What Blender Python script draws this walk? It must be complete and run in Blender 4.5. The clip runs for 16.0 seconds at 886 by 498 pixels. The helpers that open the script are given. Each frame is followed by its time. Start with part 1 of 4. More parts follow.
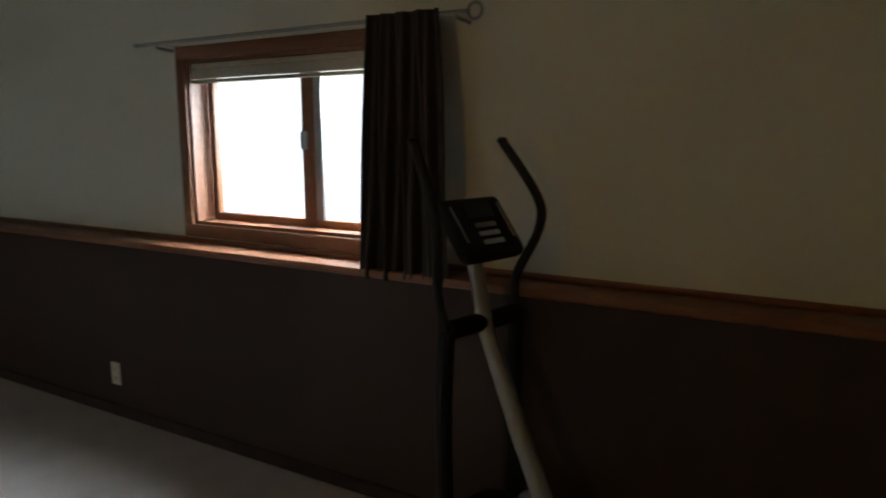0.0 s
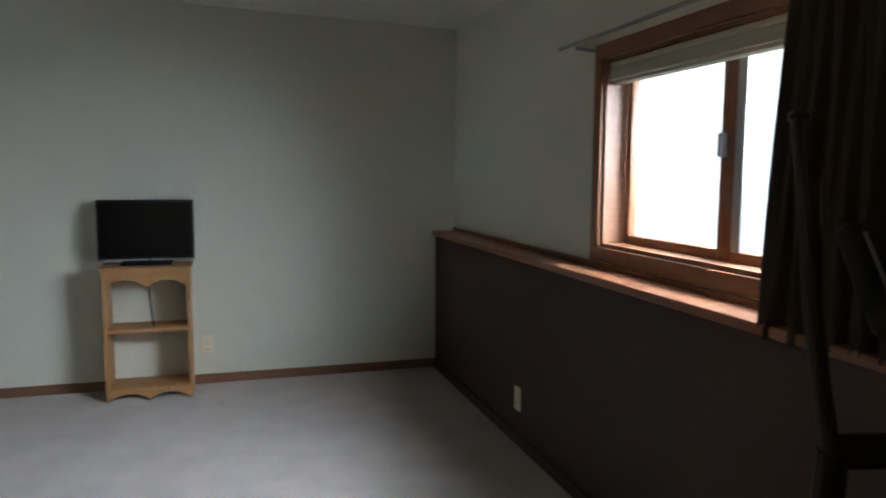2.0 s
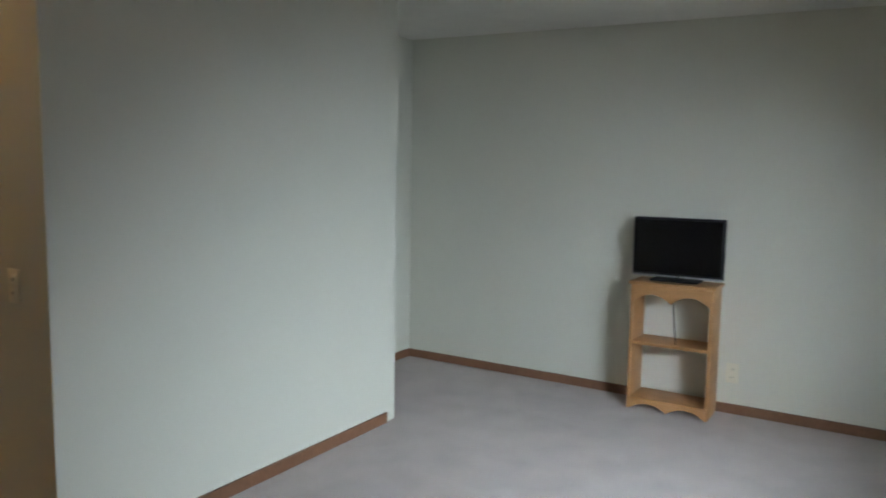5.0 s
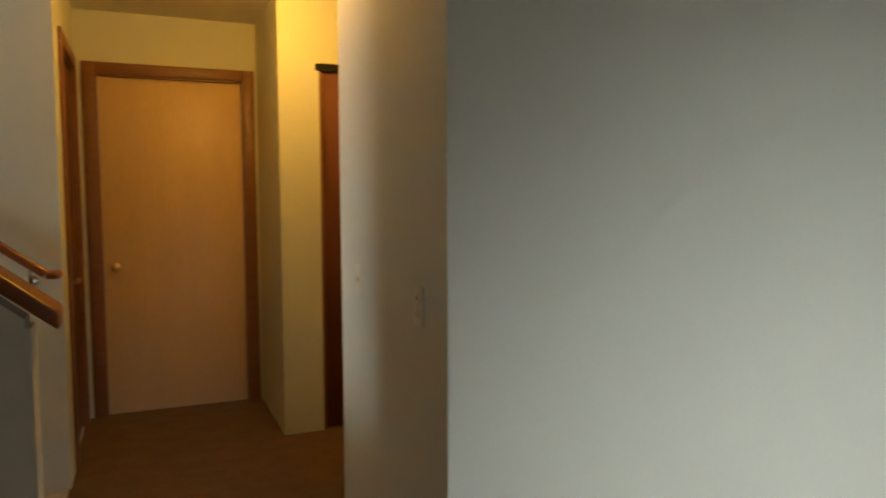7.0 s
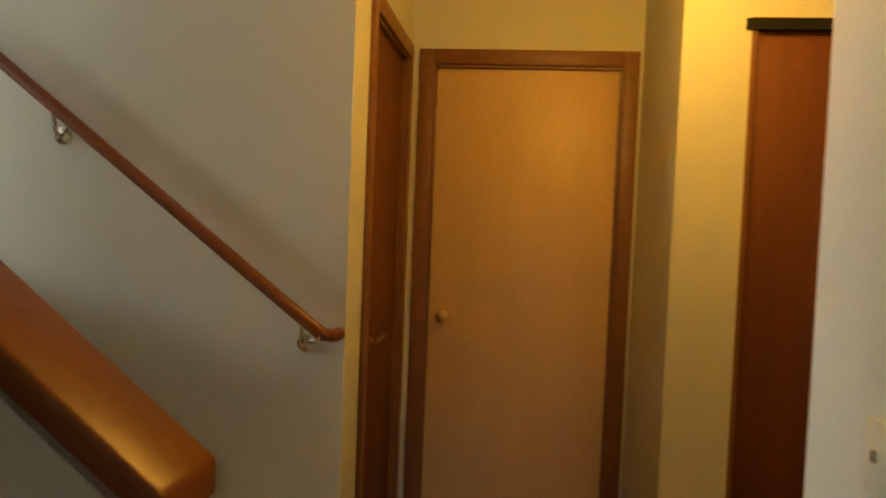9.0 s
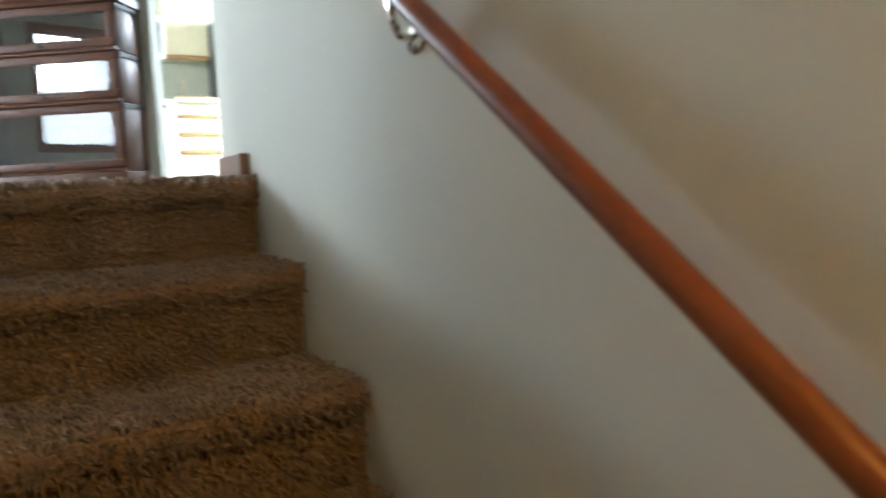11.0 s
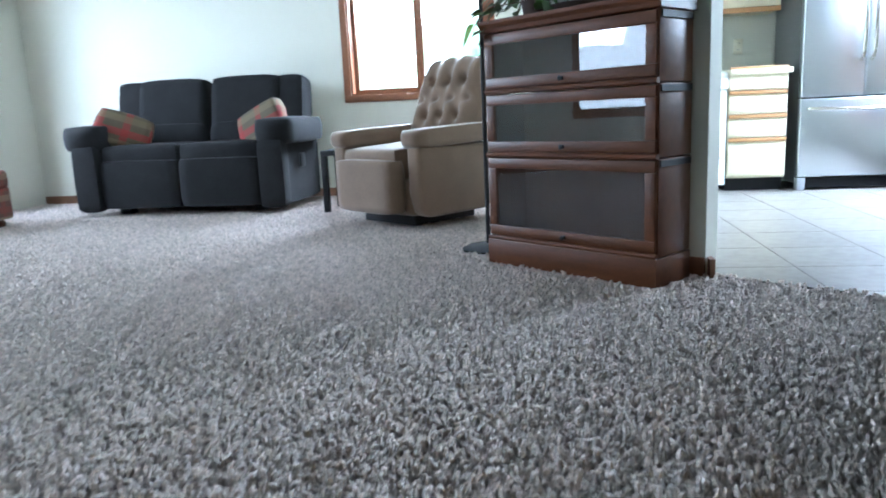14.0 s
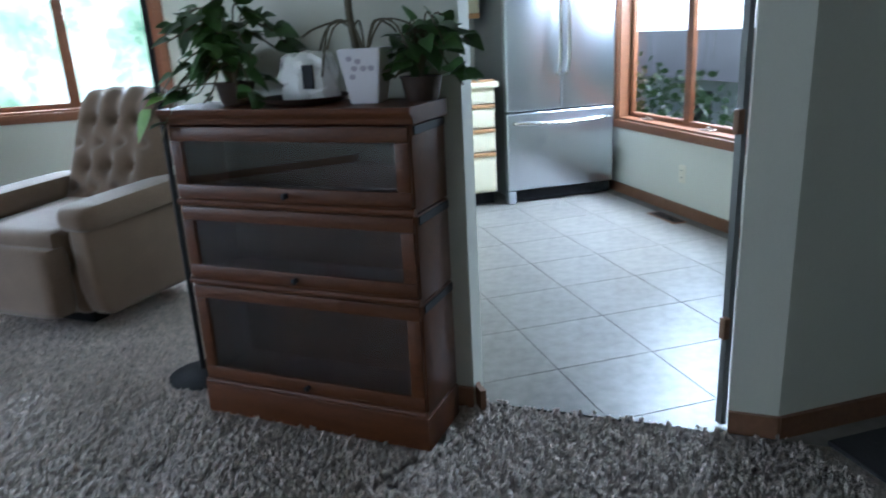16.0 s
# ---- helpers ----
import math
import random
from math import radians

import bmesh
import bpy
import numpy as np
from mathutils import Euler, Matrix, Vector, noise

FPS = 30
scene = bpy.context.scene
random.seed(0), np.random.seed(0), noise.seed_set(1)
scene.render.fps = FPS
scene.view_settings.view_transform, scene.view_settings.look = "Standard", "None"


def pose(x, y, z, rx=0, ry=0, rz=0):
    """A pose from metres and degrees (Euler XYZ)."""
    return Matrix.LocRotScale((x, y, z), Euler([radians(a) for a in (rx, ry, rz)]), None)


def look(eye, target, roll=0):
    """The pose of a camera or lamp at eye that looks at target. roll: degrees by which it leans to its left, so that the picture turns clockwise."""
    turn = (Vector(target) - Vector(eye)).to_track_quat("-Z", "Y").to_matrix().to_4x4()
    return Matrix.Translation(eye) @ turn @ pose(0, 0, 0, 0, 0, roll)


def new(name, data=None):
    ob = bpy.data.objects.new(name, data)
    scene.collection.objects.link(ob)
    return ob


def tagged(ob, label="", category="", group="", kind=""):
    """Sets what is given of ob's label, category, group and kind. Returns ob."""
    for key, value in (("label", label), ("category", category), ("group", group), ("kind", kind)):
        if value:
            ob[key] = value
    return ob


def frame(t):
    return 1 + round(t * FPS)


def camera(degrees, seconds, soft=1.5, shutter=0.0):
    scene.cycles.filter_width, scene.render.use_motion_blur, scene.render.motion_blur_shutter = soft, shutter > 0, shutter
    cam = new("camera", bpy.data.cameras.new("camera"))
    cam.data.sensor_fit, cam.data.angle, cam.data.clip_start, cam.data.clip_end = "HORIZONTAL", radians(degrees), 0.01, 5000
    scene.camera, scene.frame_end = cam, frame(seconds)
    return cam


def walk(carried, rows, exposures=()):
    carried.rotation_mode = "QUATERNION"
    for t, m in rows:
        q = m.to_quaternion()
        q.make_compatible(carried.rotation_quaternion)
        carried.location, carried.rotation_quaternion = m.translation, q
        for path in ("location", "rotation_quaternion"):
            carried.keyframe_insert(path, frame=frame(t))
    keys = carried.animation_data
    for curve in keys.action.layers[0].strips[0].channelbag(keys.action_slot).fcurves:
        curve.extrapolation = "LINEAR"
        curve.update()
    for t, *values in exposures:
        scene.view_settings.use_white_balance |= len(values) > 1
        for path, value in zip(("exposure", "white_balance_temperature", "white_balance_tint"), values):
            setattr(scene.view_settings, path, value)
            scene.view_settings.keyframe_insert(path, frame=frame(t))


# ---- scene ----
cam = camera(64.0, 16.0, soft=1.8, shutter=0.4)
PATH = [
    (0, (0.078, 0.297, 1.453), (-0.946, 1.985, 1.134), -0.2),
    (0.5, (0.093, 0.393, 1.364), (-1.199, 1.895, 1.095), 0.1),
    (1, (0.096, 0.666, 1.342), (-1.478, 1.875, 1.098), 0.3),
    (1.5, (0.03, 0.931, 1.32), (-1.751, 1.815, 1.098), 0.5),
    (2, (-0.073, 1.102, 1.329), (-1.977, 1.679, 1.118), 0.4),
    (2.5, (-0.138, 1.260, 1.316), (-2.112, 1.525, 1.133), 0.3),
    (3, (-0.182, 1.430, 1.320), (-2.174, 1.376, 1.150), 0.1),
    (3.2, (-0.215, 1.486, 1.335), (-2.201, 1.321, 1.158), 0.1),
    (5.5, (-0.262, 1.692, 1.396), (-1.791, 0.42, 1.186), -0.7),
    (6, (-0.264, 1.7, 1.399), (-1.598, 0.223, 1.201), -2.5),
    (6.5, (-0.553, 1.472, 1.354), (-1.624, -0.209, 1.187), -0.3),
    (7, (-0.776, 1.091, 1.314), (-1.557, -0.744, 1.167), -0.2),
    (7.5, (-0.868, 0.707, 1.313), (-1.352, -1.229, 1.19), -0.6),
    (8, (-0.962, 0.321, 1.302), (-1.186, -1.665, 1.218), -0.5),
    (10.5, (-0.932, -1.396, 1.431), (0.317, -2.944, 1.216), 0.8),
    (11, (-0.593, -1.802, 1.304), (1.1, -2.852, 1.126), -2.7),
    (11.5, (-0.366, -1.922, 1.29), (1.536, -2.521, 1.133), -3.3),
    (12, (-0.033, -1.969, 1.436), (1.934, -2.266, 1.233), -3.6),
    (12.5, (0.309, -2.014, 1.541), (2.297, -2.051, 1.318), -4.0),
    (13, (0.629, -2.077, 1.714), (2.593, -1.822, 1.436), -2.3),
    (13.5, (0.721, -2.03, 1.882), (2.661, -1.669, 1.557), -2.1),
    (14, (0.927, -2.038, 2.043), (2.866, -1.723, 1.667), -2.7),
    (14.5, (1.12, -2.003, 2.198), (3.068, -1.872, 1.766), -2.5),
    (15, (1.292, -1.993, 2.34), (3.228, -2.047, 1.842), -1.8),
    (15.5, (1.49, -1.996, 2.507), (3.392, -2.234, 1.936), -2.1),
    (16, (1.714, -1.963, 2.613), (3.56, -2.468, 2.029), -3.1),
]
EXPO = [(0.0, -0.6, 6500, 10), (1.5, -0.25, 6400, 10), (2.2, -0.5, 6200, 10), (3.2, -0.75, 6000, 10), (5.3, 0.0, 6300, 10), (6.5, -0.1, 6700, 10), (8.2, -0.05, 8200, 10), (10.5, 0.35, 6600, 10), (12.0, 0.4, 5500, 10), (13.5, 0.05, 5350, 10), (14.5, -0.5, 5400, 10), (16.0, -1.2, 5350, 10)]
walk(cam, [(t, look(eye, target, roll)) for t, eye, target, roll in PATH], EXPO)

H = 1.35          # level of the upper floor
CEIL = 2.40       # ceiling of the lower room
TOP = 3.75        # ceiling of the upper floor

# ---- light ----
world = bpy.data.worlds.new("world")
scene.world = world
world.use_nodes = True
wn = world.node_tree.nodes
sky = wn.new("ShaderNodeTexSky")
sky.sky_type = "NISHITA"
sky.sun_disc = False
sky.sun_elevation = radians(50)
sky.sun_rotation = radians(150)
sky.dust_density = 4.0
wn["Background"].inputs["Strength"].default_value = 0.15
world.node_tree.links.new(sky.outputs[0], wn["Background"].inputs["Color"])

sun = new("sun", bpy.data.lights.new("sun", "SUN"))
sun.data.energy = 0.8
sun.data.angle = radians(15)
sun.data.color = (1.0, 0.96, 0.9)
sun.matrix_world = look((20, -30, 40), (0, 0, 0))


def point_lamp(name, x, y, z, watts, color, radius):
    ob = new(name, bpy.data.lights.new(name, "POINT"))
    ob.data.energy, ob.data.color, ob.data.shadow_soft_size = watts, color, radius
    ob.location = (x, y, z)
    return ob


point_lamp("hall_bulb", -1.36, -2.2, 2.28, 25, (1.0, 0.52, 0.085), 0.06)


def window_light(name, x, y, z, w, h, watts, turn, tilt, spread=180):
    """The sky's light in a window's opening, facing into the room and down."""
    ob = new(name, bpy.data.lights.new(name, "AREA"))
    ob.data.shape, ob.data.size, ob.data.size_y = "RECTANGLE", w, h
    ob.data.energy, ob.data.color = watts, (0.80, 0.91, 1.0)
    ob.data.spread = radians(spread)
    ob.matrix_world = pose(x, y, z) @ pose(0, 0, 0, 0, 0, turn) @ pose(0, 0, 0, 90 - tilt, 0, 0)
    return ob


window_light("sky_lower_window", -1.98, 3.06, 1.58, 1.15, 0.62, 95, 145, 42, 112)
window_light("sky_front_window", 2.4, 3.35, 3.1, 1.2, 0.9, 130, 180, 40)
window_light("sky_patio_door", 5.5, 3.35, 3.0, 1.9, 0.9, 230, 180, 45)
window_light("sky_living_window", 7.62, -0.9, 3.2, 1.1, 0.8, 360, 90, 45)
window_light("sky_kitchen_window", 5.88, -5.25, 3.2, 1.4, 0.8, 560, 0, 40)


# ---- materials ----
def material(name, color, rough=0.6, metal=0.0, var=0.12, scale=6.0, fine=80.0, bump=0.1, grain=None, spec=0.5, island=0.0, sheen=0.0, dist=0.004):
    m = bpy.data.materials.new(name)
    m.use_nodes = True
    nt = m.node_tree
    n, l = nt.nodes, nt.links
    b = n["Principled BSDF"]
    b.inputs["Roughness"].default_value = rough
    b.inputs["Metallic"].default_value = metal
    b.inputs["Specular IOR Level"].default_value = spec
    if sheen:
        b.inputs["Sheen Weight"].default_value = sheen
    tc = n.new("ShaderNodeTexCoord")
    mp = n.new("ShaderNodeMapping")
    l.new(tc.outputs["Object"], mp.inputs["Vector"])
    if grain:
        mp.inputs["Scale"].default_value = grain
    big = n.new("ShaderNodeTexNoise")
    big.inputs["Scale"].default_value = scale
    big.inputs["Detail"].default_value = 5
    small = n.new("ShaderNodeTexNoise")
    small.inputs["Scale"].default_value = fine
    small.inputs["Detail"].default_value = 3
    l.new(mp.outputs[0], big.inputs["Vector"])
    l.new(mp.outputs[0], small.inputs["Vector"])
    add = n.new("ShaderNodeMath")
    add.operation = "ADD"
    l.new(big.outputs["Fac"], add.inputs[0])
    l.new(small.outputs["Fac"], add.inputs[1])
    ramp = n.new("ShaderNodeMapRange")
    ramp.inputs["From Min"].default_value = 0.6
    ramp.inputs["From Max"].default_value = 1.4
    ramp.inputs["To Min"].default_value = 1 - var
    ramp.inputs["To Max"].default_value = 1 + var
    l.new(add.outputs[0], ramp.inputs["Value"])
    value = ramp.outputs[0]
    if island:
        oi = n.new("ShaderNodeObjectInfo")
        mr = n.new("ShaderNodeMapRange")
        mr.inputs["To Min"].default_value = 1 - island
        mr.inputs["To Max"].default_value = 1 + island
        l.new(oi.outputs["Random"], mr.inputs["Value"])
        mul = n.new("ShaderNodeMath")
        mul.operation = "MULTIPLY"
        l.new(value, mul.inputs[0])
        l.new(mr.outputs[0], mul.inputs[1])
        value = mul.outputs[0]
    hsv = n.new("ShaderNodeHueSaturation")
    hsv.inputs["Color"].default_value = (*color, 1)
    l.new(value, hsv.inputs["Value"])
    l.new(hsv.outputs[0], b.inputs["Base Color"])
    if bump:
        bp = n.new("ShaderNodeBump")
        bp.inputs["Strength"].default_value = bump
        bp.inputs["Distance"].default_value = dist
        l.new(small.outputs["Fac"], bp.inputs["Height"])
        l.new(bp.outputs[0], b.inputs["Normal"])
    return m


def pane_material(name, tint=(1, 1, 1), gloss=1.0):
    m = bpy.data.materials.new(name)
    m.use_nodes = True
    n, l = m.node_tree.nodes, m.node_tree.links
    n.clear()
    out = n.new("ShaderNodeOutputMaterial")
    mix = n.new("ShaderNodeMixShader")
    tr = n.new("ShaderNodeBsdfTransparent")
    tr.inputs[0].default_value = (*tint, 1)
    gl = n.new("ShaderNodeBsdfGlossy")
    gl.inputs["Roughness"].default_value = 0.02
    fr = n.new("ShaderNodeLayerWeight")
    fr.inputs["Blend"].default_value = 0.5
    pw = n.new("ShaderNodeMath")
    pw.operation = "POWER"
    pw.inputs[1].default_value = 4.0
    l.new(fr.outputs["Facing"], pw.inputs[0])
    k = n.new("ShaderNodeMath")
    k.operation = "MULTIPLY_ADD"
    k.inputs[1].default_value = 0.5
    k.inputs[2].default_value = 0.035 * gloss
    l.new(pw.outputs[0], k.inputs[0])
    l.new(k.outputs[0], mix.inputs[0])
    l.new(tr.outputs[0], mix.inputs[1])
    l.new(gl.outputs[0], mix.inputs[2])
    l.new(mix.outputs[0], out.inputs[0])
    return m


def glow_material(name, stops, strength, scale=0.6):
    """Glowing backdrop of sky or distant foliage out of focus, mottled by noise."""
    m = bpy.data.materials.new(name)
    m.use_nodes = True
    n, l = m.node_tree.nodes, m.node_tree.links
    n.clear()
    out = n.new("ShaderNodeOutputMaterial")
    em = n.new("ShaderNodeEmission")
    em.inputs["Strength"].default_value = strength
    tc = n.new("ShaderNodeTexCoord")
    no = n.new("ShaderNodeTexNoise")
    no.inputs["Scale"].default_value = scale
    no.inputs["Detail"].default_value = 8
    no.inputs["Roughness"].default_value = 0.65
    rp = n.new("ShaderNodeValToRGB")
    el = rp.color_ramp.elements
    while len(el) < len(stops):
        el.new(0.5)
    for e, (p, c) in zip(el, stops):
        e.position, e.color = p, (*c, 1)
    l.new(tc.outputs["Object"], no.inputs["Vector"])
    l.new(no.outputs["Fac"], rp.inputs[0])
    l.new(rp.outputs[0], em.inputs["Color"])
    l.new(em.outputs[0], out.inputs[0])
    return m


M_WALL = material("wall_paint", (0.64, 0.64, 0.56), 0.75, var=0.03, scale=1.5, fine=140, bump=0.12, dist=0.002)
M_CEIL = material("ceiling_texture", (0.78, 0.77, 0.73), 0.9, var=0.04, fine=90, bump=0.5)
M_BROWN = material("brown_panel", (0.040, 0.019, 0.012), 0.7, var=0.12, scale=3, fine=60, bump=0.1)
M_TRIM = material("stained_trim", (0.20, 0.08, 0.035), 0.45, var=0.22, scale=5, fine=40, bump=0.06, grain=(1, 1, 8))
M_TRIMH = material("stained_trim_level", (0.24, 0.105, 0.045), 0.45, var=0.22, scale=5, fine=40, bump=0.06, grain=(1.5, 1.5, 8))
M_BASE = material("baseboard_wood", (0.20, 0.10, 0.055), 0.5, var=0.2, scale=4, fine=50, bump=0.05)
M_RAIL = material("handrail_wood", (0.20, 0.055, 0.016), 0.35, var=0.2, scale=6, fine=50, bump=0.04)
M_OAK = material("oak", (0.42, 0.22, 0.09), 0.5, var=0.2, scale=4, fine=45, bump=0.08, grain=(1, 1, 5))
M_DARKWOOD = material("bookcase_wood", (0.085, 0.028, 0.010), 0.4, spec=0.3, var=0.35, scale=5, fine=50, bump=0.06, grain=(1, 6, 6))
M_DOOR = material("birch_door", (0.62, 0.42, 0.22), 0.45, var=0.08, scale=2.5, fine=40, bump=0.03, grain=(3, 3, 0.5))
M_DOORRED = material("mahogany_door", (0.13, 0.032, 0.012), 0.6, var=0.2, scale=3, fine=40, bump=0.03, grain=(4, 4, 0.4))
M_HALLFLOOR = material("hall_carpet", (0.13, 0.075, 0.045), 0.95, var=0.25, scale=9, fine=110, bump=0.8, spec=0.1)
M_CARPET = material("carpet", (0.43, 0.375, 0.345), 0.95, var=0.18, scale=5, fine=140, bump=0.9, sheen=0.3, spec=0.1, dist=0.01)
# Shag carpet darkened and browned, putting warm lamplit shade into its colour.
M_STAIRWARM = material("stair_carpet_lamplit", (0.31, 0.225, 0.17), 0.95, var=0.32, scale=9, fine=110, bump=1.0, sheen=0.2, spec=0.1, dist=0.012)
M_SHAG = material("shag_carpet", (0.68, 0.585, 0.53), 0.95, var=0.55, scale=26, fine=130, bump=1.0, sheen=0.2, spec=0.1, dist=0.012)
M_TILE = material("slate_look_tile", (0.20, 0.185, 0.165), 0.36, var=0.32, scale=3, fine=22, bump=0.12, island=0.03)
M_GROUT = material("grout", (0.16, 0.15, 0.135), 0.9, var=0.1)
M_PLATE = material("plastic_plate", (0.72, 0.68, 0.55), 0.35, var=0.03, bump=0)
M_BLACK = material("black_plastic", (0.010, 0.010, 0.012), 0.55, spec=0.2, var=0.1, bump=0.02)
M_SCREEN = material("screen", (0.006, 0.006, 0.007), 0.12, var=0.05, bump=0)
M_FOAM = material("foam_grip", (0.018, 0.018, 0.02), 0.8, var=0.15, fine=120, bump=0.2)
M_GREYMETAL = material("painted_steel", (0.32, 0.33, 0.35), 0.35, metal=0.3, var=0.06, bump=0.02)
M_STEEL = material("brushed_steel", (0.62, 0.65, 0.70), 0.28, metal=1.0, var=0.05, fine=60, bump=0.02, grain=(1, 1, 60))
M_CHROME = material("chrome", (0.75, 0.73, 0.68), 0.15, metal=1.0, var=0.04, bump=0)
M_BRASS = material("brass", (0.55, 0.38, 0.16), 0.28, metal=1.0, var=0.1, bump=0)
M_WHITE = material("white_enamel", (0.78, 0.78, 0.76), 0.25, var=0.03, bump=0)
M_LAMINATE = material("cream_laminate", (0.76, 0.70, 0.50), 0.4, var=0.04, bump=0.02)
M_CURTAIN = material("curtain_cloth", (0.035, 0.026, 0.024), 0.9, var=0.25, scale=10, fine=160, bump=0.3, grain=(1, 1, 0.2))
M_BLIND = material("blind_cloth", (0.50, 0.46, 0.36), 0.8, var=0.08, fine=100, bump=0.1)
M_SOFA = material("charcoal_suede", (0.011, 0.011, 0.012), 0.9, var=0.3, scale=7, fine=140, bump=0.25, sheen=0.03, spec=0.2)
M_TAN = material("tan_velour", (0.135, 0.088, 0.056), 0.9, var=0.2, scale=6, fine=150, bump=0.2, sheen=0.25)
M_LEAF = material("leaf", (0.055, 0.12, 0.03), 0.4, var=0.35, scale=14, fine=50, bump=0.1)
M_LEAFY = material("young_leaf", (0.16, 0.30, 0.05), 0.45, var=0.25, scale=14, fine=50, bump=0.1)
M_STEM = material("stem", (0.10, 0.085, 0.05), 0.7, var=0.2)
M_POT = material("glazed_pot", (0.74, 0.72, 0.76), 0.3, var=0.03, bump=0)
M_CLAY = material("clay_pot", (0.05, 0.03, 0.022), 0.6, var=0.2)
M_SOIL = material("soil", (0.03, 0.02, 0.015), 0.95, var=0.4, bump=0.6)
M_LILAC = material("flower_print", (0.42, 0.38, 0.46), 0.4, var=0.05, bump=0)
M_DARKSTEEL = material("fridge_side", (0.16, 0.165, 0.17), 0.4, metal=0.4, var=0.05, bump=0.02)
M_DARKFLOOR = material("dark_floor", (0.02, 0.019, 0.02), 0.9, var=0.3, fine=120, bump=0.4)
M_GRASS = material("grass", (0.06, 0.11, 0.03), 0.95, var=0.3, scale=0.8, fine=12, bump=0.3)
M_ROOF = material("shingle_roof", (0.16, 0.17, 0.19), 0.9, var=0.15, scale=1, fine=10, bump=0.3)
M_SIDING = material("house_siding", (0.62, 0.63, 0.64), 0.7, var=0.05, scale=1, fine=8)
M_GLASS = pane_material("window_glass")
M_BOOKGLASS = pane_material("bookcase_glass", (0.75, 0.78, 0.8), 2.2)


def plaid(name, base, a, b, size):
    m = material(name, base, 0.9, var=0.15, fine=150, bump=0.25)
    nt = m.node_tree
    n, l = nt.nodes, nt.links
    bs = n["Principled BSDF"]
    tc = n.new("ShaderNodeTexCoord")
    src = bs.inputs["Base Color"].links[0].from_socket
    for direction, colour, off in (("X", a, 0.0), ("Z", a, 0.3), ("Y", b, 0.1), ("Z", b, 0.75)):
        sep = n.new("ShaderNodeSeparateXYZ")
        l.new(tc.outputs["Object"], sep.inputs[0])
        s = n.new("ShaderNodeMath")
        s.operation = "MULTIPLY_ADD"
        s.inputs[1].default_value, s.inputs[2].default_value = 1 / size, off
        l.new(sep.outputs[direction], s.inputs[0])
        f = n.new("ShaderNodeMath")
        f.operation = "FRACT"
        l.new(s.outputs[0], f.inputs[0])
        g = n.new("ShaderNodeMath")
        g.operation = "LESS_THAN"
        g.inputs[1].default_value = 0.28
        l.new(f.outputs[0], g.inputs[0])
        h = n.new("ShaderNodeMath")
        h.operation = "MULTIPLY"
        h.inputs[1].default_value = 0.6
        l.new(g.outputs[0], h.inputs[0])
        mx = n.new("ShaderNodeMixRGB")
        l.new(h.outputs[0], mx.inputs[0])
        l.new(src, mx.inputs[1])
        mx.inputs[2].default_value = (*colour, 1)
        src = mx.outputs[0]
    l.new(src, bs.inputs["Base Color"])
    return m


M_PLAID = plaid("plaid_cloth", (0.085, 0.035, 0.02), (0.15, 0.025, 0.014), (0.20, 0.15, 0.09), 0.16)
M_PILLOW = plaid("pillow_cloth", (0.07, 0.055, 0.032), (0.22, 0.012, 0.012), (0.13, 0.11, 0.06), 0.21)


# ---- mesh helpers ----
def box(bm, x0, y0, z0, x1, y1, z1, bevel=0.0, seg=2):
    vs = [bm.verts.new((x, y, z)) for x in (x0, x1) for y in (y0, y1) for z in (z0, z1)]
    fs = [(0, 1, 3, 2), (4, 6, 7, 5), (0, 4, 5, 1), (2, 3, 7, 6), (0, 2, 6, 4), (1, 5, 7, 3)]
    made = [bm.faces.new([vs[i] for i in f]) for f in fs]
    if bevel:
        es = list({e for f in made for e in f.edges})
        bmesh.ops.bevel(bm, geom=es, offset=bevel, segments=seg, affect="EDGES", profile=0.5)
    return bm


def bx(x0, y0, z0, x1, y1, z1, bevel=0.0, seg=2):
    return box(bmesh.new(), min(x0, x1), min(y0, y1), min(z0, z1), max(x0, x1), max(y0, y1), max(z0, z1), bevel, seg)


def prism(pts, axis, a, b, bevel=0.0, seg=2):
    """A polygon of (u, v), pushed along an axis from a to b."""
    bm = bmesh.new()
    put = {"x": lambda u, v, w: (w, u, v), "y": lambda u, v, w: (u, w, v), "z": lambda u, v, w: (u, v, w)}[axis]
    lo = [bm.verts.new(put(u, v, a)) for u, v in pts]
    hi = [bm.verts.new(put(u, v, b)) for u, v in pts]
    bm.faces.new(lo)
    bm.faces.new(hi[::-1])
    k = len(pts)
    for i in range(k):
        bm.faces.new((lo[i], hi[i], hi[(i + 1) % k], lo[(i + 1) % k]))
    bmesh.ops.recalc_face_normals(bm, faces=bm.faces)
    if bevel:
        bmesh.ops.bevel(bm, geom=list(bm.edges), offset=bevel, segments=seg, affect="EDGES", profile=0.5)
    return bm


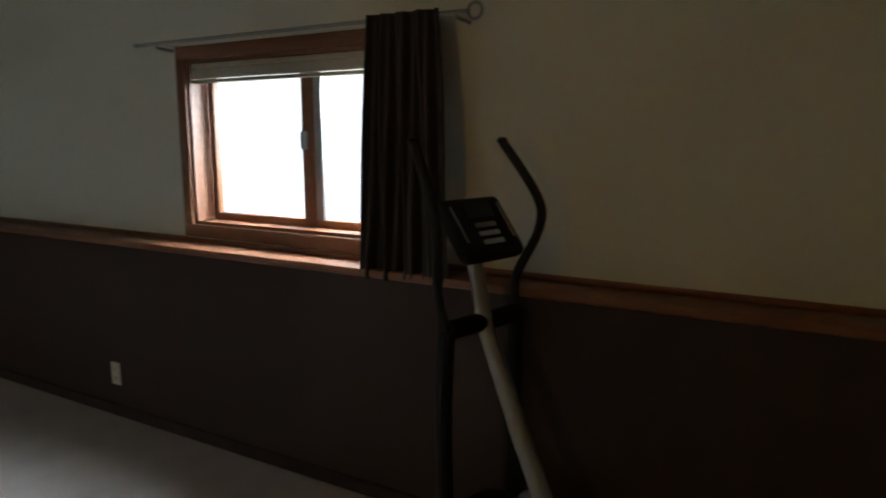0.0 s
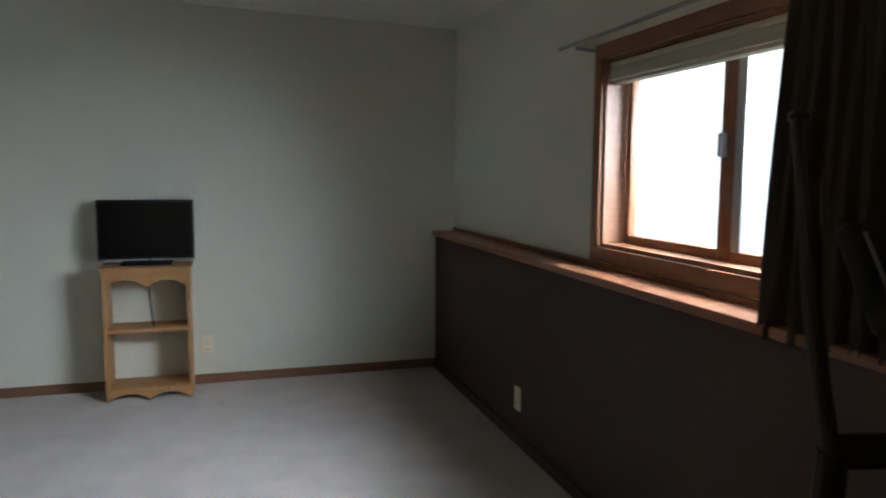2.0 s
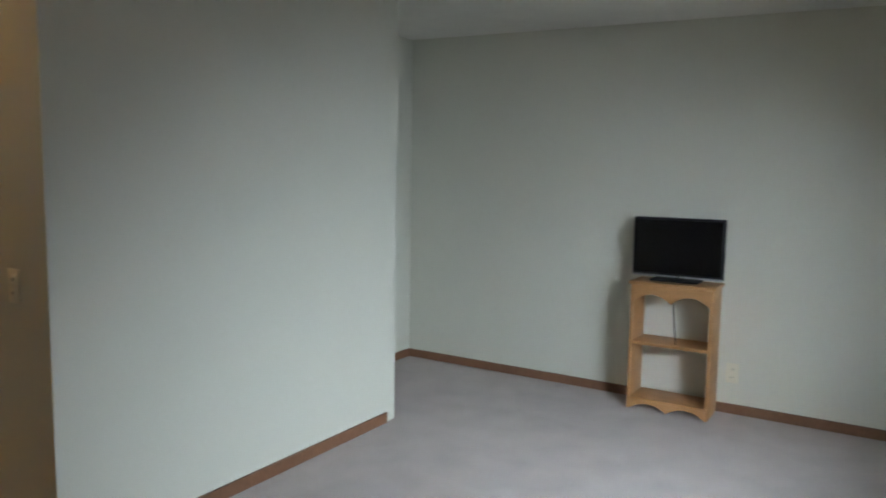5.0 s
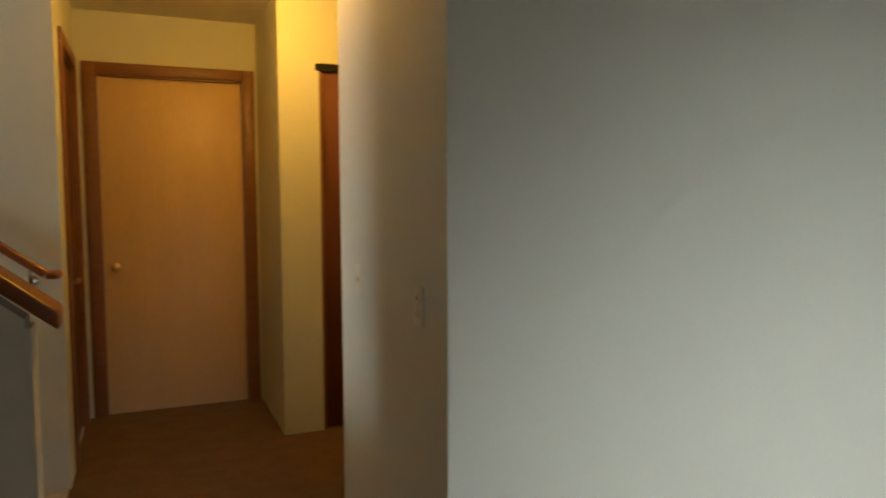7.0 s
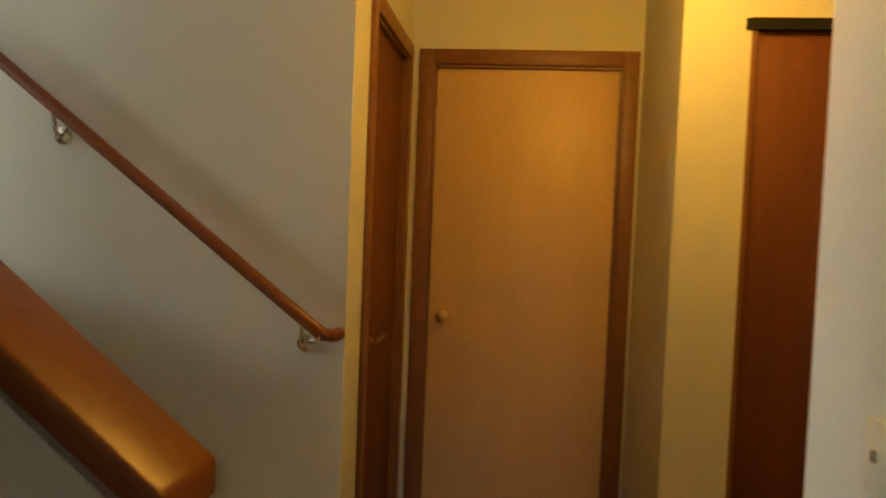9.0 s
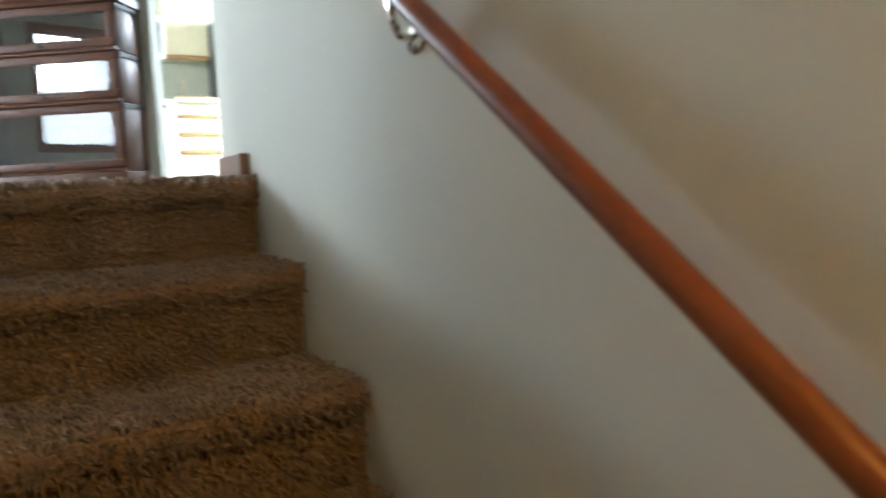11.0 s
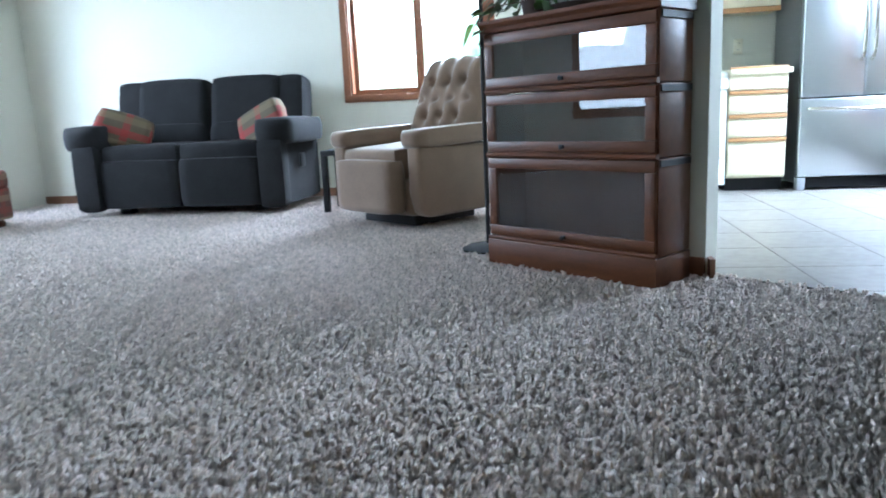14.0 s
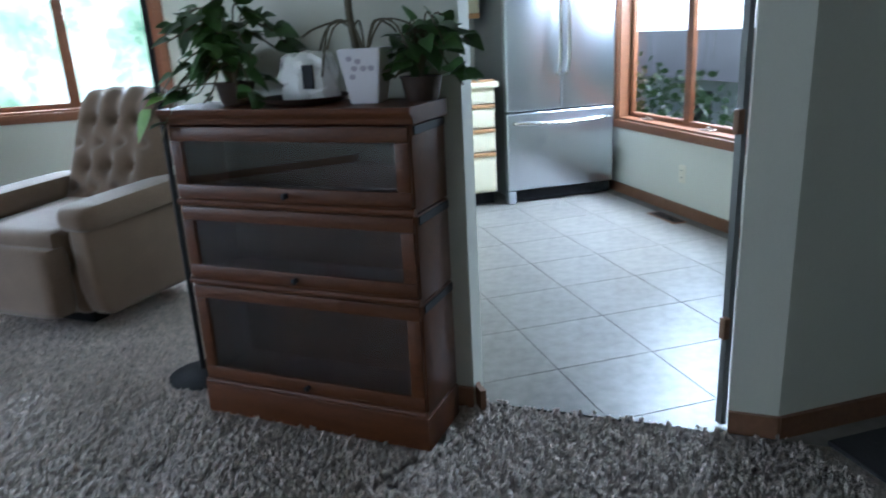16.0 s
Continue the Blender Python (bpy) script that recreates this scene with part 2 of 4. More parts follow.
def tube(points, radius, sides=10, bm=None, ends=True):
    """A round bar along points; radius a number or one per point."""
    bm = bm or bmesh.new()
    pts = [Vector(p) for p in points]
    rs = radius if isinstance(radius, (list, tuple)) else [radius] * len(pts)
    rings = []
    up = Vector((0.31, 0.17, 0.93)).normalized()
    for i, p in enumerate(pts):
        d = (pts[min(i + 1, len(pts) - 1)] - pts[max(i - 1, 0)]).normalized()
        a = d.cross(up).normalized()
        b = d.cross(a)
        rings.append([bm.verts.new(p + rs[i] * (math.cos(2 * math.pi * k / sides) * a + math.sin(2 * math.pi * k / sides) * b)) for k in range(sides)])
    for r, s in zip(rings, rings[1:]):
        for k in range(sides):
            bm.faces.new((r[k], r[(k + 1) % sides], s[(k + 1) % sides], s[k]))
    if ends:
        bm.faces.new(rings[0][::-1])
        bm.faces.new(rings[-1])
    bmesh.ops.recalc_face_normals(bm, faces=bm.faces)
    return bm


def curve_points(points, steps=8):
    """A smooth line through points."""
    ps = [Vector(p) for p in points]
    out = []
    for i in range(len(ps) - 1):
        p0, p1, p2, p3 = ps[max(i - 1, 0)], ps[i], ps[i + 1], ps[min(i + 2, len(ps) - 1)]
        for s in range(steps):
            t = s / steps
            out.append(0.5 * (2 * p1 + (p2 - p0) * t + (2 * p0 - 5 * p1 + 4 * p2 - p3) * t * t + (3 * p1 - p0 - 3 * p2 + p3) * t ** 3))
    return out + [ps[-1]]


def lathe(profile, sides=24, x=0, y=0, z=0):
    bm = bmesh.new()
    rings = [[bm.verts.new((x + r * math.cos(2 * math.pi * k / sides), y + r * math.sin(2 * math.pi * k / sides), z + h)) for k in range(sides)] for r, h in profile]
    for a, b in zip(rings, rings[1:]):
        for k in range(sides):
            bm.faces.new((a[k], a[(k + 1) % sides], b[(k + 1) % sides], b[k]))
    bm.faces.new(rings[0][::-1])
    bm.faces.new(rings[-1])
    bmesh.ops.recalc_face_normals(bm, faces=bm.faces)
    return bm


def pillow_mesh(sx, sy, sz, n=14, power=2.6):
    """A soft, swollen block."""
    bm = bmesh.new()
    bmesh.ops.create_cube(bm, size=2)
    bmesh.ops.subdivide_edges(bm, edges=list(bm.edges), cuts=n // 2, use_grid_fill=True)
    for v in bm.verts:
        c = v.co
        k = (abs(c.x) ** power + abs(c.y) ** power + abs(c.z) ** power) ** (1 / power)
        m = max(abs(c.x), abs(c.y), abs(c.z))
        v.co = Vector((c.x * sx / 2, c.y * sy / 2, c.z * sz / 2)) * (0.5 + 0.5 * m / k)
    return bm


def moved(bm, m):
    bmesh.ops.transform(bm, matrix=m, verts=bm.verts)
    return bm


def mesh_object(name, bm, mat, smooth=None):
    me = bpy.data.meshes.new(name)
    bm.to_mesh(me)
    bm.free()
    me.materials.append(mat)
    if smooth is not None:
        me.polygons.foreach_set("use_smooth", [True] * len(me.polygons))
        me.set_sharp_from_angle(angle=radians(smooth))
    return new(name, me)


def part(name, bm, mat, parent, label="", smooth=35):
    ob = mesh_object(name, bm, mat, smooth)
    ob.parent = parent
    if label:
        ob["label"] = label
    return ob


def thing(name, m, label, category, group=""):
    ob = new(name)
    ob.empty_display_size = 0.1
    ob.matrix_world = m
    return tagged(ob, label, category, group)


def solid(name, bm, mat, label, category, group="", smooth=35):
    return tagged(mesh_object(name, bm, mat, smooth), label, category, group)


def structure(name, bm, mat, label, category="", smooth=30):
    return tagged(mesh_object(name, bm, mat, smooth), label, category or "structure", kind="structure")


def wall_mesh(p0, p1, thick, z0, z1, holes=()):
    """A wall whose face runs from p0 to p1, thickness to the line's left; holes as (s0, s1, z0, z1) along it."""
    a, b = Vector((*p0, 0)), Vector((*p1, 0))
    d = (b - a).normalized()
    nrm = Vector((-d.y, d.x, 0))
    ln = (b - a).length
    ss = sorted({0, ln, *[q for h in holes for q in h[:2]]})
    zs = sorted({z0, z1, *[q for h in holes for q in h[2:]]})
    full = {}
    for i in range(len(ss) - 1):
        for j in range(len(zs) - 1):
            s, z = (ss[i] + ss[i + 1]) / 2, (zs[j] + zs[j + 1]) / 2
            full[i, j] = not any(h[0] < s < h[1] and h[2] < z < h[3] for h in holes)
    bm = bmesh.new()
    cache = {}

    def v(i, j, k):
        if (i, j, k) not in cache:
            cache[i, j, k] = bm.verts.new(a + d * ss[i] + nrm * thick * k + Vector((0, 0, zs[j])))
        return cache[i, j, k]
    for (i, j), f in full.items():
        if not f:
            continue
        bm.faces.new((v(i, j, 0), v(i + 1, j, 0), v(i + 1, j + 1, 0), v(i, j + 1, 0)))
        bm.faces.new((v(i, j, 1), v(i, j + 1, 1), v(i + 1, j + 1, 1), v(i + 1, j, 1)))
        for di, dj, e in ((-1, 0, ((i, j), (i, j + 1))), (1, 0, ((i + 1, j + 1), (i + 1, j))), (0, -1, ((i + 1, j), (i, j))), (0, 1, ((i, j + 1), (i + 1, j + 1)))):
            if not full.get((i + di, j + dj)):
                (i0, j0), (i1, j1) = e
                bm.faces.new((v(i0, j0, 0), v(i1, j1, 0), v(i1, j1, 1), v(i0, j0, 1)))
    bmesh.ops.recalc_face_normals(bm, faces=bm.faces)
    return bm


def wall(name, p0, p1, thick, z0, z1, holes=(), mat=None, label="cream painted plaster wall"):
    return structure(name, wall_mesh(p0, p1, thick, z0, z1, holes), mat or M_WALL, label, "wall")


def strip(p0, p1, z0, h, t=0.014):
    """A baseboard along a wall's foot, standing out to the line's right."""
    return wall_mesh(p0, p1, -t, z0, z0 + h)


# ---- setting: lower level ----
structure("floor_lower", bx(-4.8, -3.7, -0.12, 1.4, 2.8, 0.0), M_CARPET, "beige-grey low pile carpet of the lower level", "floor")
structure("floor_hall", bx(-4.65, -3.6, 0.0, -0.44, -1.76, 0.006), M_HALLFLOOR, "brown carpet of the small hall by the stairs", "floor")
CY = [(-3.7, 2.392), (-1.4, 2.392), (2.8, 2.28), (2.8, 2.56), (-3.7, 2.56)]
structure("ceiling_lower", prism(CY, "x", -4.8, -0.42), M_CEIL, "white textured ceiling of the lower room", "ceiling")
structure("ceiling_lower_east", prism([(-1.15, 2.385), (2.8, 2.28), (2.8, 2.56), (-1.15, 2.56)], "x", -0.42, 1.5), M_CEIL, "white textured ceiling of the lower room", "ceiling")
WY = 2.59          # face of the window wall
WX0, WX1, WZ0, WZ1 = -2.71, -1.38, 1.03, 1.80
wall("wall_television", (-4.70, -1.5), (-4.70, 2.70), 0.12, 0, CEIL)
wall("wall_window", (-4.70, WY), (1.5, WY), 0.14, 0, CEIL, [(WX0 + 4.70, WX1 + 4.70, WZ0, WZ1)])
wall("wall_lower_east", (1.4, 2.62), (1.4, -1.15), 0.1, 0, CEIL)
wall("wall_recess", (-3.38, -1.40), (-4.70, -1.40), 0.12, 0, CEIL)
wall("wall_recess_side", (-3.38, -0.65), (-3.38, -1.40), -0.10, 0, CEIL)
wall("wall_partition", (-1.53, -0.65), (-3.38, -0.65), 0.10, 0, CEIL)
wall("wall_switches", (-1.53, -1.75), (-1.53, -0.75), 0.10, 0, CEIL)
wall("wall_corridor_north", (-1.63, -1.75), (-4.7, -1.75), -0.10, 0, CEIL)
wall("wall_corridor_end", (-4.7, -2.8), (-4.7, -1.75), 0.1, 0, CEIL)
wall("wall_closet", (-1.47, -2.77), (-4.7, -2.77), 0.10, 0, CEIL, [(0.22, 1.02, 0, 2.04)])
wall("wall_hall_west", (-1.47, -3.53), (-1.47, -2.87), 0.10, 0, CEIL)
wall("wall_door", (-0.45, -3.53), (-1.57, -3.53), 0.12, 0, CEIL, [(0.095, 0.945, 0, 2.04)])
wall("wall_side_door", (-0.45, -2.43), (-0.45, -3.65), 0.10, 0, TOP, [(0.27, 0.99, 0, 2.04)])
wall("wall_rail", (1.75, -2.43), (-0.35, -2.43), 0.12, 0, TOP)
wall("wall_over_hall", (-0.5, -1.05), (-0.5, -2.43), 0.10, CEIL, TOP)
structure("wall_knee", prism([(-0.47, 0), (-0.47, 0.98), (1.36, 0.98 + 1.83 * 0.80), (1.36, 0)], "y", -1.25, -1.15), M_WALL, "cream sloping half wall beside the stairs", "wall")
wall("wall_stub", (1.78, -1.03), (1.42, -1.03), -0.10, H, TOP)
wall("wall_living_west", (1.52, -0.93), (1.52, 2.85), 0.10, H, TOP)
wall("wall_stair_return", (1.42, -1.15), (1.42, -0.93), 0.10, H, TOP)
wall("wall_above_lower", (1.5, -1.15), (-0.6, -1.15), -0.10, CEIL + 0.12, TOP)
structure("ceiling_stair", bx(-0.6, -5.3, TOP, 7.6, 3.1, TOP + 0.12), M_CEIL, "white textured ceiling of the upper level", "ceiling")

# half wall under the window, with its ledge
structure("wall_half", bx(-4.70, 2.45, 0, 1.4, WY, 0.912), M_BROWN, "dark brown painted half wall below the window", "wall")
structure("ledge_cap", bx(-4.70, 2.425, 0.912, 1.4, WY, 0.945, 0.008), M_TRIM, "brown wooden ledge on the half wall", "trim")
structure("ledge_back", bx(-4.70, 2.572, 0.945, 1.4, WY - 0.001, 0.966, 0.003), M_TRIM, "brown wooden strip behind the ledge", "trim")

# stairs
RISE, RUN, N = H / 6, 0.331, 6


def stair_mesh():
    pts = []
    x0 = 1.404 - RUN * (N - 1)
    for i in range(N):
        x, z = x0 + RUN * i, RISE * i
        pts += [(x + 0.03, z), (x + 0.03, z + RISE - 0.07), (x + 0.008, z + RISE - 0.05), (x, z + RISE - 0.028), (x + 0.008, z + RISE - 0.008), (x + 0.03, z + RISE)]
    pts += [(1.62, H), (1.62, 0)]
    return pts


structure("stairs", prism(stair_mesh(), "y", -2.428, -1.252), M_STAIRWARM, "flight of six steps in shag carpet, lamplit shade in its brown colour", "stairs", 50)

# ---- setting: upper level ----
structure("floor_upper", bx(1.51, -5.2, H - 0.25, 7.4, 3.0, H - 0.016), M_SHAG, "grey-beige shag carpet of the living room", "floor")
structure("floor_landing", bx(1.42, -1.251, H - 0.25, 1.51, -1.03, H - 0.016), M_SHAG, "grey-beige shag carpet at the top of the stairs", "floor")
LY = 2.85
wall("wall_living_window", (7.13, LY), (7.13, -1.92), 0.14, H, TOP, [(LY + 0.28, LY + 1.50, H + 0.88, H + 2.15)])
wall("wall_living_north", (1.5, LY), (7.27, LY), 0.14, H, TOP, [(0.15, 1.05, H + 0.62, H + 2.0), (3.05, 4.95, H + 0.02, H + 2.05)])
wall("wall_divider", (7.27, -1.92), (4.36, -1.92), 0.11, H, TOP)
wall("wall_diagonal", (4.36, -1.92), (3.84, -2.63), 0.10, H, TOP)
wall("wall_diagonal_south", (3.395, -3.33), (3.31, -3.445), 0.10, H, TOP)
wall("wall_passage", (3.31, -3.445), (3.31, -5.2), 0.10, H, TOP)
wall("wall_over_opening", (3.84, -2.63), (3.395, -3.33), 0.10, H + 2.05, TOP)
wall("wall_kitchen_window", (7.35, -4.75), (3.3, -4.75), 0.14, H, TOP, [(7.35 - 6.62, 7.35 - 5.14, H + 0.56, H + 2.0)])
wall("wall_kitchen_back", (7.30, -1.95), (7.30, -4.8), 0.12, H, TOP)
wall("wall_passage_end", (3.4, -5.2), (0.3, -5.2), 0.10, H, TOP)
wall("wall_passage_west", (0.4, -5.2), (0.4, -2.55), 0.10, H, TOP)
structure("floor_passage", bx(0.3, -5.2, H - 0.2, 1.50, -2.56, H - 0.016), M_SHAG, "grey-beige carpet of the passage", "floor")
structure("grout_bed", prism([(4.36, -2.03), (3.86, -2.66), (3.38, -3.36), (3.38, -4.75), (7.3, -4.75), (7.3, -2.03)], "z", H - 0.012, H - 0.003), M_GROUT, "grey grout bed of the kitchen floor", "floor")

# baseboards
for i, (a, b, z) in enumerate([((-4.70, 2.45), (-4.70, -1.40), 0), ((-4.70, -1.40), (-3.38, -1.40), 0), ((-3.38, -1.40), (-3.38, -0.636), 0), ((-3.38, -0.65), (-1.516, -0.65), 0),
                               ((-4.70, 2.45), (1.4, 2.45), 0),
                               ((7.13, LY), (7.13, -1.92), H), ((1.7, LY), (4.5, LY), H), ((7.13, -1.92), (4.36, -1.92), H),
                               ((3.395, -3.33), (3.31, -3.445), H), ((3.31, -3.445), (3.31, -5.2), H), ((7.30, -4.75), (3.3, -4.75), H), ((1.75, -2.43), (1.47, -2.43), H), ((4.36, -1.92), (3.84, -2.63), H)]):
    flip = i in (0, 1, 2, 3)
    dark = i == 4
    tall = 0.058 if z == 0 else 0.075
    bm = strip(a, b, z, tall, -0.014 if flip else 0.014)
    structure("baseboard", bm, M_BROWN if dark else M_BASE, "stained wooden baseboard along the wall", "trim")
structure("baseboard_block", bx(1.462, -2.428, H, 1.476, -2.40, H + 0.075, 0.003), M_BASE, "end block of the baseboard at the stairs", "trim")
structure("baseboard_post", bx(3.80, -2.66, H, 3.87, -2.64, H + 0.075), M_BASE, "short baseboard on the wall's end", "trim")


def window_unit(name, w, h, mat_frame, m, panes, label, casing=0.06, depth=0.14, sash=0.035):
    """A window in the plane of its x and z, its room side to -y."""
    top = tagged(new(name), label, "window", kind="structure")
    top.matrix_world = m
    c = casing
    for nm, b in (("window_casing", (-c, -0.018, h, w + c, 0.0, h + c)), ("window_casing", (-c, -0.018, -c, w + c, 0.0, 0)), ("window_casing", (-c, -0.018, 0, 0, 0.0, h)), ("window_casing", (w, -0.018, 0, w + c, 0.0, h))):
        part(nm, bx(*b, 0.004), mat_frame, top)
    e = 0.016
    for b in ((0, 0.0, 0, e, depth, h), (w - e, 0.0, 0, w, depth, h), (e, 0.0, 0, w - e, depth, e), (e, 0.0, h - e, w - e, depth, h)):
        part("window_jamb", bx(*b), mat_frame, top)
    for (a, b) in panes:
        fr = part("sash", bx(a, depth - 0.05, e, a + sash, depth - 0.015, h - e, 0.003), mat_frame, top)
        for q in ((b - sash, depth - 0.05, e, b, depth - 0.015, h - e), (a + sash, depth - 0.05, e, b - sash, depth - 0.015, e + sash), (a + sash, depth - 0.05, h - e - sash, b - sash, depth - 0.015, h - e)):
            part("sash_rail", bx(*q, 0.003), mat_frame, fr)
        g = part("pane", bx(a + sash, depth - 0.034, e + sash, b - sash, depth - 0.030, h - e - sash), M_GLASS, top)
        g.visible_shadow = False
    return top


WW = WX1 - WX0
window_1 = window_unit("window_1", WW, WZ1 - WZ0, M_TRIM, pose(WX0, WY, WZ0), [(0.03, 0.652), (0.652, WW - 0.016)], "low slider window with stained wood frame above the ledge")
part("sash_edge", bx(0.69, 0.088, 0.05, 0.735, 0.108, WZ1 - WZ0 - 0.05, 0.003), M_GREYMETAL, window_1, "grey metal edge of the sliding sash")
part("latch", bx(0.625, 0.068, 0.36, 0.65, 0.092, 0.44, 0.004), M_GREYMETAL, window_1)
window_2 = window_unit("window_2", 1.22, 1.27, M_TRIM, pose(7.13, -0.28, H + 0.88, 0, 0, -90), [(0.016, 0.61), (0.61, 1.204)], "casement window with stained wood frame in the living room")
window_3 = window_unit("window_3", 1.48, 1.44, M_TRIM, pose(6.62, -4.75, H + 0.56, 0, 0, 180), [(0.016, 0.74), (0.74, 1.464)], "kitchen casement window with stained wood frame")
for x in (0.30, 1.0):
    crank = part("crank_handle", tube([(x, 0.06, 0.03), (x + 0.05, 0.03, 0.045), (x + 0.13, 0.035, 0.03)], 0.008, 8), M_CHROME, window_3, "chrome window crank")
    part("crank_base", bx(x - 0.03, 0.03, 0.016, x + 0.08, 0.075, 0.03, 0.005), M_CHROME, crank)
window_4 = window_unit("window_4", 0.9, 1.38, M_TRIM, pose(1.65, LY, H + 0.62), [(0.016, 0.884)], "large picture window at the front of the living room")
door_4 = window_unit("door_4", 1.9, 2.03, M_TRIM, pose(4.55, LY, H + 0.02), [(0.016, 0.95), (0.95, 1.884)], "sliding glass patio door with stained wood frame", sash=0.07)
part("pull_handle", bx(1.83, 0.05, 0.9, 1.86, 0.09, 1.1, 0.006), M_BLACK, door_4, "black door pull")


def door_leaf(name, w, h, m, mat, label, knob_x, knob_mat=M_BRASS, casing=True, lever=False):
    top = tagged(new(name), label, "door", kind="structure")
    top.matrix_world = m
    part("door_leaf", bx(0.02, 0.02, 0.012, w - 0.02, 0.055, h - 0.02, 0.002), mat, top)
    if casing:
        for b in ((-0.06, -0.016, 0, 0.006, 0.0, h + 0.06), (w - 0.006, -0.016, 0, w + 0.06, 0.0, h + 0.06), (0.006, -0.016, h - 0.006, w - 0.006, 0.0, h + 0.06)):
            part("door_casing", bx(*b, 0.004), M_TRIM, top)
    for b in ((0, 0.0, 0, 0.018, 0.1, h), (w - 0.018, 0.0, 0, w, 0.1, h), (0.018, 0.0, h - 0.018, w - 0.018, 0.1, h)):
        part("door_jamb", bx(*b), M_TRIM, top)
    k = part("rosette", moved(lathe([(0.0, 0), (0.03, 0), (0.03, 0.006), (0.012, 0.012), (0.011, 0.03)]), pose(knob_x, 0.02, 0.90, 90)), knob_mat, top)
    if lever:
        part("lever", tube([(knob_x, -0.02, 0.90), (knob_x + 0.03, -0.028, 0.90), (knob_x + 0.12, -0.026, 0.903)], 0.009, 8), knob_mat, k)
    else:
        part("door_knob", moved(lathe([(0.008, 0), (0.018, 0.008), (0.027, 0.02), (0.026, 0.034), (0.012, 0.042), (0.001, 0.043)]), pose(knob_x, -0.008, 0.90, 90)), knob_mat, k)
    return top


door_1 = door_leaf("door_1", 0.85, 2.04, pose(-0.545, -3.53, 0, 0, 0, 180), M_DOOR, "closed pale birch flush door with brass knob", 0.085)
door_2 = door_leaf("door_2", 0.72, 2.04, pose(-0.45, -2.70, 0, 0, 0, -90), M_DOORRED, "reddish brown flush door with brass lever handle", 0.10, lever=True)
door_3 = door_leaf("door_3", 0.80, 2.04, pose(-1.69, -2.77, 0, 0, 0, 180), M_DOORRED, "reddish brown closet door", 0.72, casing=False)
part("head_rail", bx(-0.02, -0.01, 2.0, 0.80, 0.03, 2.035), M_BLACK, door_3, "dark closet door track")

# ---- outside ----
structure("ground", bx(-60, -60, -0.6, 60, 60, -0.45), M_GRASS, "lawn around the house", "ground")
# Emissive backdrops: daylight on trees and haze painted in, also lighting the rooms.
GLOW_LOW = glow_material("outside_haze_glow", [(0.3, (0.68, 0.82, 0.95)), (0.5, (0.86, 0.95, 1.0))], 2.4, 0.8)
GLOW_LEAF = glow_material("outside_leaves_glow", [(0.34, (0.10, 0.20, 0.13)), (0.46, (0.34, 0.50, 0.36)), (0.58, (0.85, 0.97, 1.0))], 7.0, 1.1)
GLOW_SKY = glow_material("outside_sky", [(0.3, (0.82, 0.92, 1.0)), (0.6, (0.88, 0.95, 1.0))], 10.0, 0.3)
structure("backdrop_low", bx(-16.0, 5.0, -0.4, 0.9, 5.05, 4.0), GLOW_LOW, "glowing backdrop painted as a bright hazy yard outside the lower window", "backdrop")
structure("backdrop_east", bx(11.5, -4.0, 0.3, 11.55, 5.0, 6.5), GLOW_LEAF, "glowing backdrop painted with pale trees outside the living room", "backdrop")
structure("backdrop_north", bx(-2.0, 8.0, -0.4, 10.5, 8.05, 7.0), GLOW_SKY, "white sky outside the front windows", "backdrop")
structure("backdrop_south", bx(2.0, -26.05, 0.0, 60.0, -26.0, 14.0), GLOW_SKY, "white sky beyond the neighbouring house", "backdrop")


# ---- lower room things ----
def tv_stand(m):
    s = thing("tv_stand", m, "small oak shelf stand with scalloped aprons against the wall", "stand")
    w, d, h = 0.475, 0.24, 0.765
    part("side_panel", bx(0, 0, 0, 0.018, d, h, 0.002), M_OAK, s)
    part("side_panel", bx(w - 0.018, 0, 0, w, d, h, 0.002), M_OAK, s)
    part("top", bx(-0.012, -0.012, h, w + 0.012, d + 0.004, h + 0.02, 0.005), M_OAK, s)
    for z in (0.055, 0.40):
        part("shelf", bx(0.018, 0.004, z, w - 0.018, d, z + 0.018, 0.002), M_OAK, s)

    def scallop(z0, z1, a):
        pts = []
        n = 40
        for i in range(n + 1):
            u = i / n
            x = 0.018 + u * (w - 0.036)
            pts.append((x, (z0 + a * abs(math.sin(2 * math.pi * u)) ** 0.8)))
        return pts + [(w - 0.018, z1), (0.018, z1)]
    part("apron", prism(scallop(0.66, h, 0.05), "y", 0.0, 0.016), M_OAK, s)
    part("foot_apron", prism(scallop(0.0, 0.06, 0.042), "y", 0.0, 0.016), M_OAK, s)
    return s


tv_stand(pose(-4.44, 0.40, 0, 0, 0, 90))


def television(m):
    t = thing("television", m, "small black flat television on a dark foot", "television")
    w = 0.53
    part("case", bx(-w / 2, 0.0, 0.02, w / 2, 0.035, 0.378, 0.006), M_BLACK, t)
    part("screen", bx(-w / 2 + 0.016, -0.002, 0.045, w / 2 - 0.016, 0.002, 0.362), M_SCREEN, t)
    part("trim_strip", bx(-w / 2 + 0.004, -0.003, 0.022, w / 2 - 0.004, 0.001, 0.032), M_GREYMETAL, t, "silver strip along the lower edge")
    part("neck", bx(-0.05, 0.005, 0.012, 0.05, 0.03, 0.06, 0.004), M_BLACK, t)
    part("foot", bx(-0.14, -0.07, 0.0, 0.14, 0.09, 0.014, 0.006), M_BLACK, t)
    part("cable", tube(curve_points([(0.03, 0.05, 0.05), (0.02, -0.075, 0.01), (0.015, -0.085, -0.15), (0.03, -0.05, -0.38)]), 0.004, 6), M_BLACK, t)
    return t


